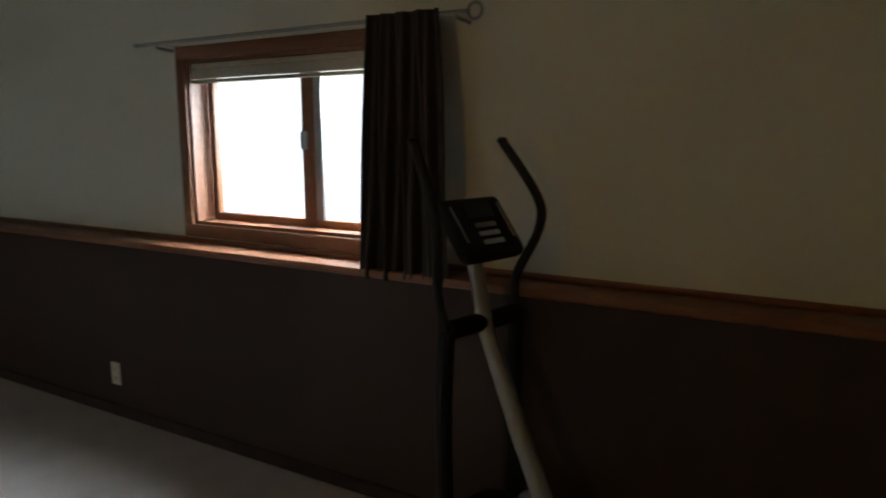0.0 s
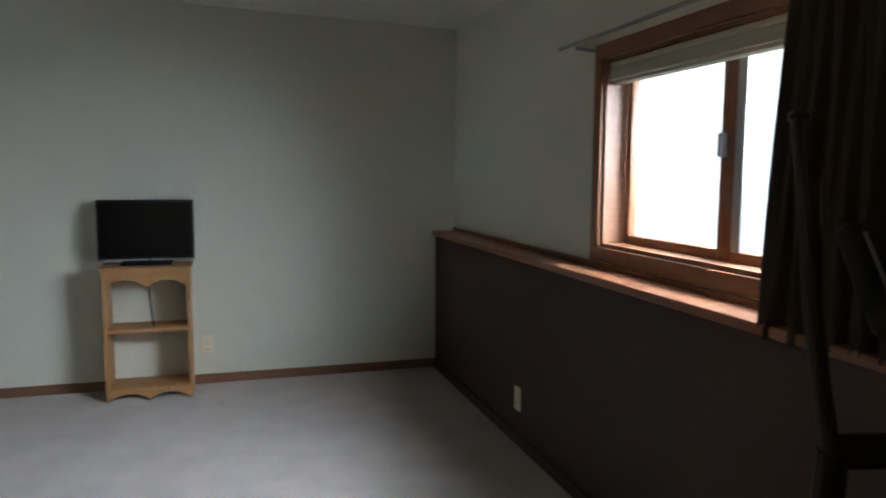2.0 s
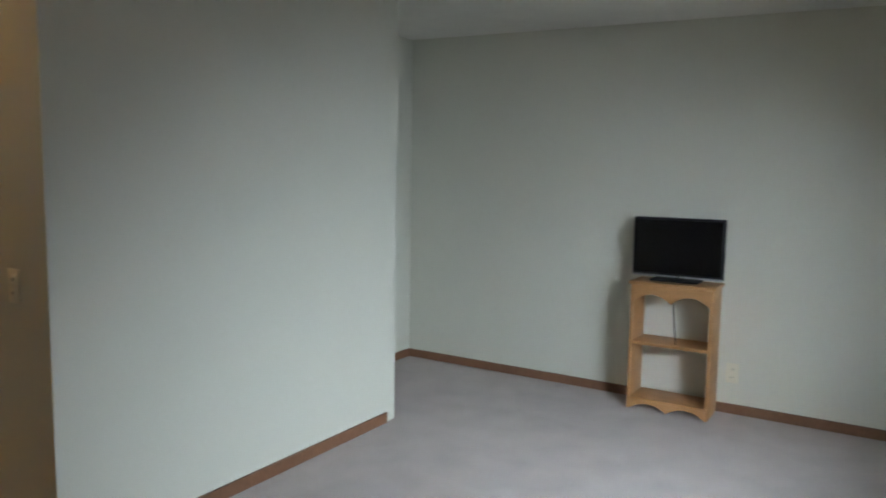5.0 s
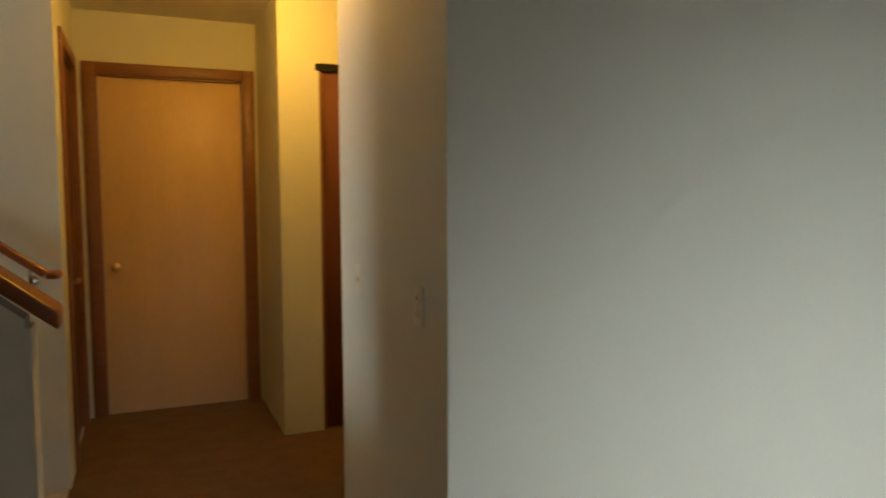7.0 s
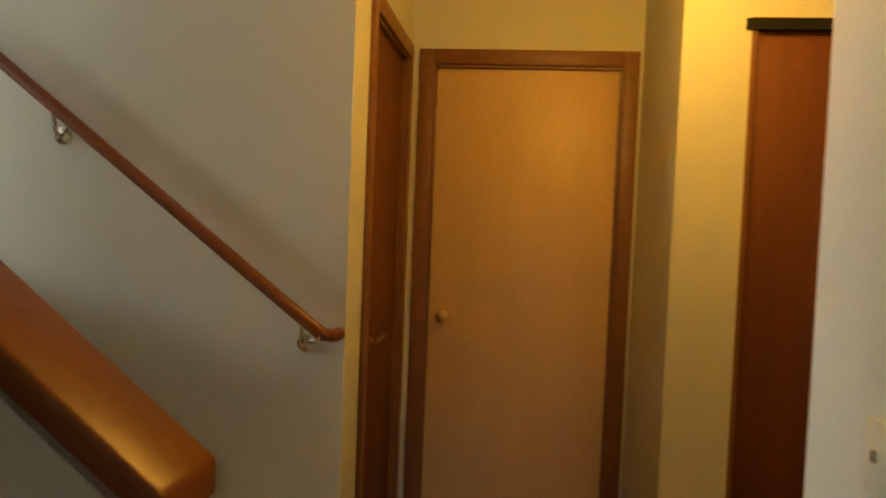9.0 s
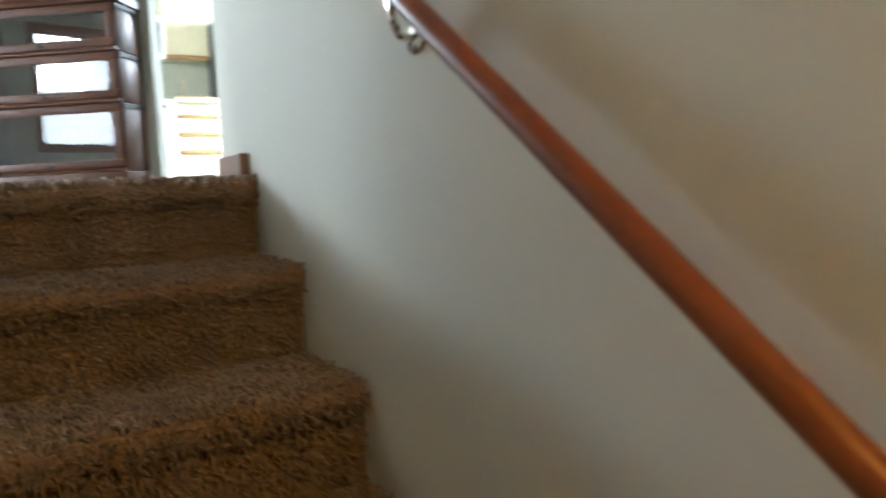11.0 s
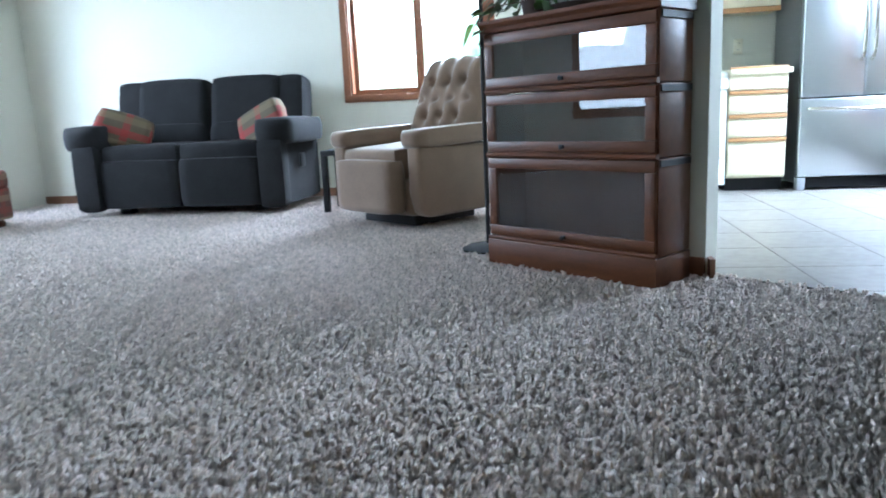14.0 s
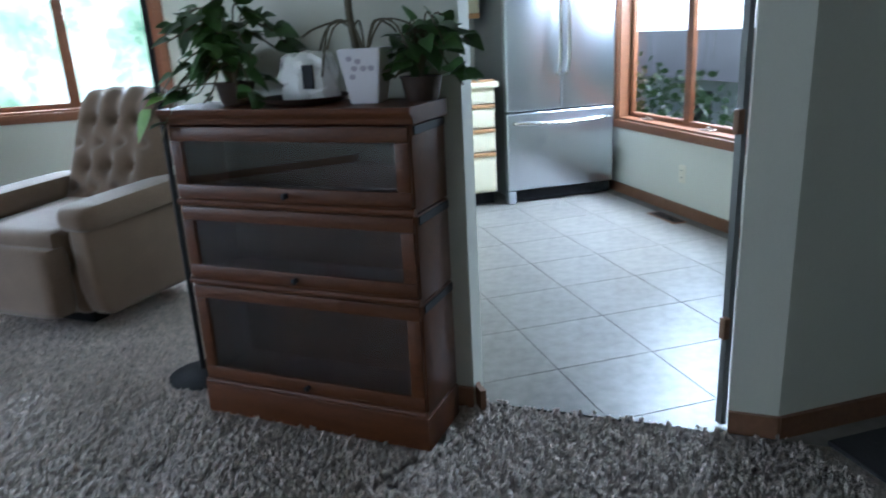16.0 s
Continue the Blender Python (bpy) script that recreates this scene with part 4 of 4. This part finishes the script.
def white_pot_plant(m):
    p = thing("potted_dracaena", m, "tall white square pot with printed flowers and a bare arching plant", "plant")
    a, b, h = 0.05, 0.078, 0.20
    bm = bmesh.new()
    lo = [bm.verts.new((x * a, y * a, 0)) for x, y in ((-1, -1), (1, -1), (1, 1), (-1, 1))]
    hi = [bm.verts.new((x * b, y * b, h)) for x, y in ((-1, -1), (1, -1), (1, 1), (-1, 1))]
    inn = [bm.verts.new((x * (b - 0.008), y * (b - 0.008), h)) for x, y in ((-1, -1), (1, -1), (1, 1), (-1, 1))]
    dp = [bm.verts.new((x * (b - 0.014), y * (b - 0.014), h - 0.03)) for x, y in ((-1, -1), (1, -1), (1, 1), (-1, 1))]
    bm.faces.new(lo)
    bm.faces.new(dp[::-1])
    for r, s in ((lo, hi), (hi, inn), (inn, dp)):
        for i in range(4):
            bm.faces.new((r[i], r[(i + 1) % 4], s[(i + 1) % 4], s[i]))
    bmesh.ops.recalc_face_normals(bm, faces=bm.faces)
    bmesh.ops.bevel(bm, geom=list(bm.edges), offset=0.004, segments=2, affect="EDGES")
    pot = part("pot", bm, M_POT, p)
    for x, z in ((-0.035, 0.165), (-0.005, 0.155), (-0.02, 0.13), (0.012, 0.13), (0.04, 0.13), (-0.03, 0.10)):
        y = -(a + (b - a) * z / h) - 0.001
        part("flower_print", moved(lathe([(0.001, 0), (0.011, 0.0), (0.001, 0.0012)], 10), pose(x, y, z, 90)), M_LILAC, pot)
    part("soil", bx(-0.06, -0.06, h - 0.035, 0.06, 0.06, h - 0.028), M_SOIL, pot)
    for ax, ay, hh in ((-0.22, -0.02, 0.10), (-0.2, 0.06, 0.03), (-0.12, -0.05, 0.05), (0.2, 0.03, 0.07), (0.16, -0.04, 0.05), (-0.17, 0.0, -0.05), (0.1, 0.05, 0.10), (-0.05, 0.02, 0.08)):
        part("stem", tube(curve_points([(0, 0, h - 0.03), (ax * 0.3, ay * 0.3, h + 0.09), (ax * 0.75, ay * 0.75, h + 0.08), (ax, ay, h + hh - 0.05)], 6), 0.004, 6), M_STEM, p)
    part("trunk", tube(curve_points([(-0.03, 0, h - 0.03), (-0.05, 0.0, h + 0.14), (-0.045, 0.01, h + 0.34), (-0.05, 0, h + 0.5)]), 0.013, 8), M_STEM, p)
    lb = bmesh.new()
    for k in range(14):
        an = k * 2.4
        leaf_mesh(lb, (-0.05, 0, h + 0.36 + 0.012 * k), (math.cos(an), math.sin(an), 0.5), 0.16, 0.5)
    part("foliage", lb, M_LEAF, p, smooth=60)
    return p


white_pot_plant(BK @ pose(0.68, 0.12, TOPZ, 0, 0, 8) @ Matrix.Diagonal((0.85, 0.85, 0.78, 1)))
stems = [(rnd.uniform(-0.10, 0.18), rnd.uniform(-0.08, 0.1), rnd.uniform(0.03, 0.2), rnd.uniform(0, 0.05)) for _ in range(17)]
pothos(BK @ pose(0.83, 0.17, TOPZ, 0, 0, 0), stems, rnd)
tray = thing("tray", BK @ pose(0.45, 0.13, TOPZ), "shallow dark tray on the bookcase", "tray")
part("dish", lathe([(0.09, 0), (0.11, 0.004), (0.145, 0.022), (0.138, 0.022), (0.105, 0.009), (0.001, 0.009)], 28), M_CLAY, tray)
bag = thing("plastic_bag", BK @ pose(0.46, 0.15, TOPZ + 0.075), "crumpled white plastic bag with a black mark", "bag")
bm = pillow_mesh(0.17, 0.10, 0.15, 16, 3)
for v in bm.verts:
    v.co += Vector((noise.noise(v.co * 30), noise.noise(v.co * 30 + Vector((5, 0, 0))), noise.noise(v.co * 30 + Vector((0, 9, 0))))) * 0.018
bagm = part("bag_skin", bm, M_WHITE, bag, smooth=20)
part("label_patch", bx(0.015, -0.062, -0.03, 0.05, -0.055, 0.04), M_BLACK, bagm, "black printed patch")


def floor_lamp(m):
    f = thing("floor_lamp", m, "black floor lamp with thin pole and round base", "lamp")
    part("base", lathe([(0.001, 0), (0.13, 0.0), (0.135, 0.012), (0.10, 0.028), (0.02, 0.036), (0.001, 0.036)], 32), M_BLACK, f)
    part("pole", tube([(0, 0, 0.03), (0, 0, 1.65)], 0.011, 10), M_BLACK, f)
    part("shade", lathe([(0.02, 1.62), (0.06, 1.64), (0.15, 1.74), (0.155, 1.75), (0.14, 1.745), (0.05, 1.655), (0.001, 1.65)], 28), M_BLACK, f)
    return f


floor_lamp(pose(4.46, -1.70, H))


def ottoman(m):
    o = thing("ottoman", m, "brown and red plaid upholstered ottoman on bun feet", "ottoman")
    part("body", bx(-0.30, -0.42, 0.06, 0.30, 0.42, 0.30, 0.02, 2), M_PLAID, o)
    part("cushion", moved(pillow_mesh(0.64, 0.88, 0.15, 14, 5), pose(0, 0, 0.36)), M_PLAID, o, smooth=60)
    for x in (-0.23, 0.23):
        for y in (-0.34, 0.34):
            part("bun_foot", lathe([(0.02, 0), (0.04, 0.01), (0.045, 0.035), (0.03, 0.06)], 14, x, y), M_DARKWOOD, o)
    return o


ottoman(pose(5.36, 2.40, H, 0, 0, 10))


structure("trim_stub", bx(1.782, -1.028, H, 1.80, -0.935, H + 0.42, 0.004), M_OAK, "oak corner board at the stair head", "trim")

# ---- kitchen ----
def refrigerator(m):
    r = thing("refrigerator", m, "stainless steel French-door refrigerator with bottom freezer", "refrigerator")
    w, d, h = 0.86, 0.70, 1.76
    part("cabinet", bx(0.004, 0.07, 0.05, w - 0.004, d, h - 0.02, 0.004), M_DARKSTEEL, r, "dark grey cabinet side")
    fz = part("freezer_door", bx(0, 0, 0.10, w, 0.065, 0.672, 0.012, 3), M_STEEL, r)
    for x0, x1 in ((0, w / 2 - 0.002), (w / 2 + 0.002, w)):
        dr = part("fridge_door", bx(x0, 0, 0.682, x1, 0.065, h, 0.012, 3), M_STEEL, r)
        hx = w / 2 - 0.035 if x0 == 0 else w / 2 + 0.035
        part("handle", tube(curve_points([(hx, 0.0, 0.93), (hx, -0.045, 0.99), (hx, -0.062, 1.25), (hx, -0.045, 1.52), (hx, 0.0, 1.58)], 6), 0.013, 10), M_CHROME, dr, "curved metal handle")
    part("freezer_handle", tube(curve_points([(0.05, 0.0, 0.60), (0.10, -0.045, 0.60), (w / 2, -0.062, 0.59), (w - 0.10, -0.045, 0.60), (w - 0.05, 0.0, 0.60)], 6), 0.013, 10), M_CHROME, fz, "curved metal handle")
    g = part("toe_grille", bx(0.06, 0.03, 0.015, w - 0.01, 0.06, 0.09, 0.003), M_BLACK, r, "black toe grille")
    for k in range(5):
        part("grille_slat", bx(0.08, 0.025, 0.024 + 0.013 * k, w - 0.03, 0.031, 0.029 + 0.013 * k), M_BLACK, g)
    part("foot", bx(0.0, 0.0, 0.0, 0.06, 0.07, 0.095, 0.006), M_GREYMETAL, r)
    part("foot", bx(w - 0.06, 0.08, 0.0, w, 0.14, 0.06, 0.006), M_GREYMETAL, r)
    return r


refrigerator(pose(6.57, -3.825, H, 0, 0, -90))


def drawer_unit(m):
    c = thing("drawer_cabinet", m, "cream laminate drawer cabinet with oak strip pulls", "cabinet")
    w, d = 0.42, 0.62
    part("carcass", bx(0, 0.02, 0.10, w, d, 0.87), M_LAMINATE, c)
    part("toe_kick", bx(0, 0.08, 0, w, d, 0.10), M_BLACK, c)
    z = 0.12
    for hgt in (0.26, 0.145, 0.145, 0.145):
        dr = part("drawer_front", bx(0.004, 0.0, z, w - 0.004, 0.02, z + hgt - 0.006, 0.002), M_LAMINATE, c)
        part("drawer_pull", bx(0.004, -0.014, z + hgt - 0.006, w - 0.004, 0.02, z + hgt + 0.022, 0.004), M_OAK, dr, "oak strip pull")
        z += hgt + 0.03
    return c


drawer_unit(pose(6.62, -3.335, H, 0, 0, -90))
solid("countertop", bx(6.59, -3.775, H + 0.87, 7.295, -3.335, H + 0.91, 0.006), M_LAMINATE, "cream laminate kitchen countertop over the drawers", "countertop")


def stove(m):
    s = thing("stove", m, "white gas range with black grates and oven window", "stove")
    w, d = 0.76, 0.65
    part("body", bx(0, 0.03, 0.05, w, d, 0.90, 0.004), M_WHITE, s)
    dr = part("oven_door", bx(0.01, 0.0, 0.26, w - 0.01, 0.03, 0.76, 0.006), M_WHITE, s)
    part("oven_window", bx(0.14, -0.003, 0.36, w - 0.14, 0.001, 0.62, 0.001), M_SCREEN, dr, "dark oven window")
    part("oven_handle", tube([(0.06, 0.0, 0.70), (0.08, -0.04, 0.70), (w - 0.08, -0.04, 0.70), (w - 0.06, 0.0, 0.70)], 0.011, 8), M_WHITE, dr)
    part("storage_drawer", bx(0.01, 0.0, 0.06, w - 0.01, 0.03, 0.25, 0.006), M_WHITE, s)
    pan = part("control_panel", bx(0.0, -0.004, 0.77, w, 0.03, 0.89, 0.006), M_WHITE, s)
    for k in range(5):
        part("knob", moved(lathe([(0.022, 0), (0.018, 0.02), (0.001, 0.021)], 14), pose(0.10 + 0.14 * k, -0.004, 0.83, 90)), M_BLACK, pan)
    for x in (0.2, 0.56):
        for y in (0.18, 0.47):
            gr = part("burner_grate", bx(x - 0.11, y - 0.012, 0.905, x + 0.11, y + 0.012, 0.93, 0.003), M_BLACK, s)
            part("grate_bar", bx(x - 0.012, y - 0.11, 0.906, x + 0.012, y + 0.11, 0.929), M_BLACK, gr)
    part("backguard", bx(0, d - 0.05, 0.90, w, d, 1.05, 0.008), M_WHITE, s)
    return s


stove(pose(6.62, -2.57, H, 0, 0, -90))
mw = thing("microwave", pose(6.90, -2.57, H + 1.33, 0, 0, -90), "white over-range microwave with a dark door", "microwave")
part("case", bx(0, 0, 0, 0.76, 0.39, 0.41, 0.006), M_WHITE, mw)
part("door_window", bx(0.06, -0.004, 0.08, 0.50, 0.002, 0.34), M_SCREEN, mw, "dark door window")
part("key_panel", bx(0.60, -0.004, 0.05, 0.73, 0.002, 0.36), M_BLACK, mw)


def upper_cabinet(m, w, lab):
    c = thing("wall_cabinet", m, lab, "cabinet", "kitchen wall cabinets")
    part("carcass", bx(0, 0.02, 0, w, 0.34, 0.75), M_LAMINATE, c)
    part("door", bx(0.004, 0, 0.03, w - 0.004, 0.02, 0.74, 0.002), M_LAMINATE, c)
    part("door_pull", bx(0.004, -0.014, -0.012, w - 0.004, 0.02, 0.026, 0.004), M_OAK, c, "oak strip pull")
    return c


upper_cabinet(pose(6.95, -3.335, H + 1.36, 0, 0, -90), 0.44, "cream laminate wall cabinet with oak pull above the counter")
vent = thing("floor_vent", pose(5.73, -4.62, H), "brown metal floor register by the kitchen wall", "vent")
part("vent_frame", bx(-0.16, -0.05, 0.0, 0.16, 0.05, 0.006, 0.002), M_BASE, vent)
for k in range(12):
    part("louver", bx(-0.145 + 0.024 * k, -0.038, 0.005, -0.135 + 0.024 * k, 0.038, 0.009), M_BLACK, vent)

fd = tagged(new("door_5"), "folded door edge with metal strip at the kitchen opening", "door", kind="structure")
part("door_edge", bx(3.418, -3.34, H + 0.01, 3.445, -3.322, H + 2.04), M_DARKSTEEL, fd)
for z in (0.35, 0.98, 1.7):
    part("hinge", bx(3.405, -3.322, H + z - 0.035, 3.43, -3.300, H + z + 0.035, 0.003), M_BASE, fd, "brown hinge leaf")
# Thin near-black slab over part of the passage floor.
solid("dark_floor_slab", bx(1.9, -5.0, H + 0.004, 3.22, -3.55, H + 0.02, 0.004), M_DARKFLOOR, "dark slab on the passage floor", "mat")

# ---- outside things ----
nh = thing("neighbour_house", pose(20.0, -15.5, 0), "neighbouring house with grey shingle roof and pale siding", "house")
part("wall", bx(-6, -3, -0.45, 6, 3, 1.3), M_SIDING, nh)
part("roof", prism([(-3.5, 1.3), (0, 2.3), (3.5, 1.3)], "x", -6.4, 6.4), M_ROOF, nh)
for x in (-3.5, 0.0, 3.0):
    wd = part("window", bx(x - 0.5, 2.98, 0.1, x + 0.5, 3.03, 1.0), M_SCREEN, nh)
    part("window_frame", bx(x - 0.56, 3.0, 0.04, x + 0.56, 3.02, 0.1), M_WHITE, wd)


def shrub(m, n, size, rnd):
    s = thing("shrub", m, "dense green garden shrub beside the lawn", "shrub", "garden shrubs")
    part("trunk", tube([(0, 0, -0.1), (0.02, 0, size * 0.4), (0, 0.03, size * 0.8)], [0.05, 0.035, 0.01], 7), M_STEM, s)
    bm = bmesh.new()
    for _ in range(n):
        d = Vector((rnd.gauss(0, 1), rnd.gauss(0, 1), rnd.gauss(0, 1))).normalized()
        p = Vector((d.x * size * 0.6, d.y * size * 0.6, size * 0.6 + d.z * size * 0.55)) * rnd.uniform(0.5, 1.08)
        leaf_mesh(bm, p, d + Vector((0, 0, 0.2)), 0.16, 0.3, rnd.uniform(-1, 1))
    part("crown", bm, M_LEAF, s, smooth=60)
    return s


for x, y, size in ((10.2, -8.6, 1.7), (11.8, -9.0, 1.9), (13.2, -9.4, 1.8), (8.6, -8.3, 1.6), (14.8, -9.6, 2.0)):
    shrub(pose(x, y, -0.45), 500, size, rnd)


# ---- tiles and carpet pile ----
def flat_mesh(name, verts, faces, mat):
    me = bpy.data.meshes.new(name)
    me.from_pydata(verts, [], faces)
    me.materials.append(mat)
    return me


def pile(name, spots, mat, label, parent, height=0.02, width=0.009, seed=3):
    """Leaning tufts of yarn; spots as arrays of foot, normal."""
    rg = np.random.default_rng(seed)
    foot, nrm = spots
    n = len(foot)
    lean = rg.normal(0, 0.55, (n, 3))
    d = nrm + lean
    d /= np.linalg.norm(d, axis=1)[:, None]
    a = np.cross(d, rg.normal(0, 1, (n, 3)))
    a /= np.linalg.norm(a, axis=1)[:, None]
    b = np.cross(d, a)
    hh = (height * rg.uniform(0.7, 1.2, n))[:, None]
    ww = (width * rg.uniform(0.7, 1.2, n))[:, None]
    ring = [foot + ww * (math.cos(k * 2.0944) * a + math.sin(k * 2.0944) * b) * 0.6 for k in range(3)]
    top = [foot + d * hh + ww * (math.cos(k * 2.0944 + 0.5) * a + math.sin(k * 2.0944 + 0.5) * b) * 0.5 for k in range(3)]
    v = np.stack(ring + top, axis=1).reshape(-1, 3)
    base = (np.arange(n) * 6)[:, None, None]
    tri = np.array([(0, 1, 4), (0, 4, 3), (1, 2, 5), (1, 5, 4), (2, 0, 3), (2, 3, 5), (3, 4, 5)])[None]
    f = (base + tri).reshape(-1, 3)
    me = bpy.data.meshes.new(name)
    me.vertices.add(len(v))
    me.vertices.foreach_set("co", v.astype(np.float32).ravel())
    me.loops.add(f.size)
    me.loops.foreach_set("vertex_index", f.astype(np.int32).ravel())
    me.polygons.add(len(f))
    me.polygons.foreach_set("loop_start", np.arange(0, f.size, 3, dtype=np.int32))
    me.update(calc_edges=True)
    me.polygons.foreach_set("use_smooth", [True] * len(f))
    me.materials.append(mat)
    return tagged(new(name, me), label, "carpet", kind="stuff")


def field(x0, x1, y0, y1, step, z, seed):
    rg = np.random.default_rng(seed)
    gx, gy = np.meshgrid(np.arange(x0, x1, step), np.arange(y0, y1, step))
    p = np.stack([gx.ravel(), gy.ravel(), np.full(gx.size, z)], axis=1)
    p[:, :2] += rg.uniform(-0.5, 0.5, (len(p), 2)) * step
    return p


# carpet edge at the kitchen: the line between the two wall ends
def on_carpet(p):
    s = (p[:, 0] - 3.87) * 0.807 - (p[:, 1] + 2.67) * 0.590
    kitchen = (s > 0) & (p[:, 1] < -1.92)
    passage = (p[:, 0] > 3.30) & (p[:, 1] < -3.42) | (p[:, 0] < 1.52) & (p[:, 1] > -1.01)
    return p[~(kitchen | passage)]


near = on_carpet(field(1.42, 4.5, -3.5, 0.4, 0.018, H - 0.018, 1))
far = on_carpet(np.concatenate([field(4.5, 7.12, -1.92, 2.84, 0.024, H - 0.018, 2), field(1.75, 4.5, 0.4, 2.84, 0.026, H - 0.018, 5)]))
up = np.array([[0.0, 0.0, 1.0]])
pile("carpet_pile", (near, np.repeat(up, len(near), 0)), M_SHAG, "grey-beige shag carpet pile", None, 0.030, 0.0165)
pile("carpet_pile", (far, np.repeat(up, len(far), 0)), M_SHAG, "grey-beige shag carpet pile", None, 0.022, 0.016, 4)
feet, norms = [], []
for i in range(N):
    x = 1.404 - RUN * (N - 1) + RUN * i
    z = RISE * i
    t = field(x + 0.004, x + RUN + 0.02, -2.42, -1.265, 0.0135, z + RISE - 0.006, 20 + i)
    feet.append(t)
    norms.append(np.repeat(np.array([[-0.15, 0, 1.0]]), len(t), 0))
    rr = field(z + 0.005, z + RISE - 0.012, -2.42, -1.265, 0.0135, 0, 40 + i)
    q = np.stack([np.where(rr[:, 0] > z + RISE - 0.07, x + 0.006, x + 0.031), rr[:, 1], rr[:, 0]], axis=1)
    feet.append(q)
    norms.append(np.repeat(np.array([[-1.0, 0, -0.25]]), len(q), 0))
pile("stair_pile", (np.concatenate(feet), np.concatenate(norms)), M_STAIRWARM, "shag carpet pile on the steps, lamplit shade in its brown colour", None, 0.018, 0.0095, 6)

TS, TG = 0.41, 0.004
tile_mesh = flat_mesh("tile", [(x, y, z) for z in (0.0, 0.008) for x, y in ((0, 0), (TS - TG, 0), (TS - TG, TS - TG), (0, TS - TG))],
                      [(4, 5, 6, 7), (0, 1, 5, 4), (1, 2, 6, 5), (2, 3, 7, 6), (3, 0, 4, 7)], M_TILE)
kitchen_floor = tagged(new("floor_kitchen"), "grey slate-look square floor tiles of the kitchen", "floor", kind="structure")
for i in range(-2, 10):
    for j in range(-1, 8):
        x, y = 3.58 + TS * i, -3.02 - TS * j
        cx, cy = x + TS / 2, y - TS / 2
        if cx > 7.25 or cy < -4.75 or cy > -1.98 or cx < 3.2:
            continue
        corners = [(x, y), (x + TS, y), (x, y - TS), (x + TS, y - TS)]
        depth = [(u - 3.865) * 0.807 - (v + 2.66) * 0.590 for u, v in corners]
        if max(depth) < 0.03 or cx < 3.36:
            continue
        if min(depth) < 0:
            cut = bmesh.new()
            cut.from_mesh(tile_mesh)
            off = Vector((x, y - TS + TG, 0))
            bmesh.ops.bisect_plane(cut, geom=cut.verts[:] + cut.edges[:] + cut.faces[:], plane_co=Vector((3.865, -2.66, 0)) - off, plane_no=(-0.807, 0.590, 0), clear_outer=True)
            ob = mesh_object("tile", cut, M_TILE)
            ob.location = (x, y - TS + TG, H - 0.008)
            ob.parent = kitchen_floor
            continue
        ob = new("tile", tile_mesh)
        ob.location = (x, y - TS + TG, H - 0.008)
        ob.parent = kitchen_floor
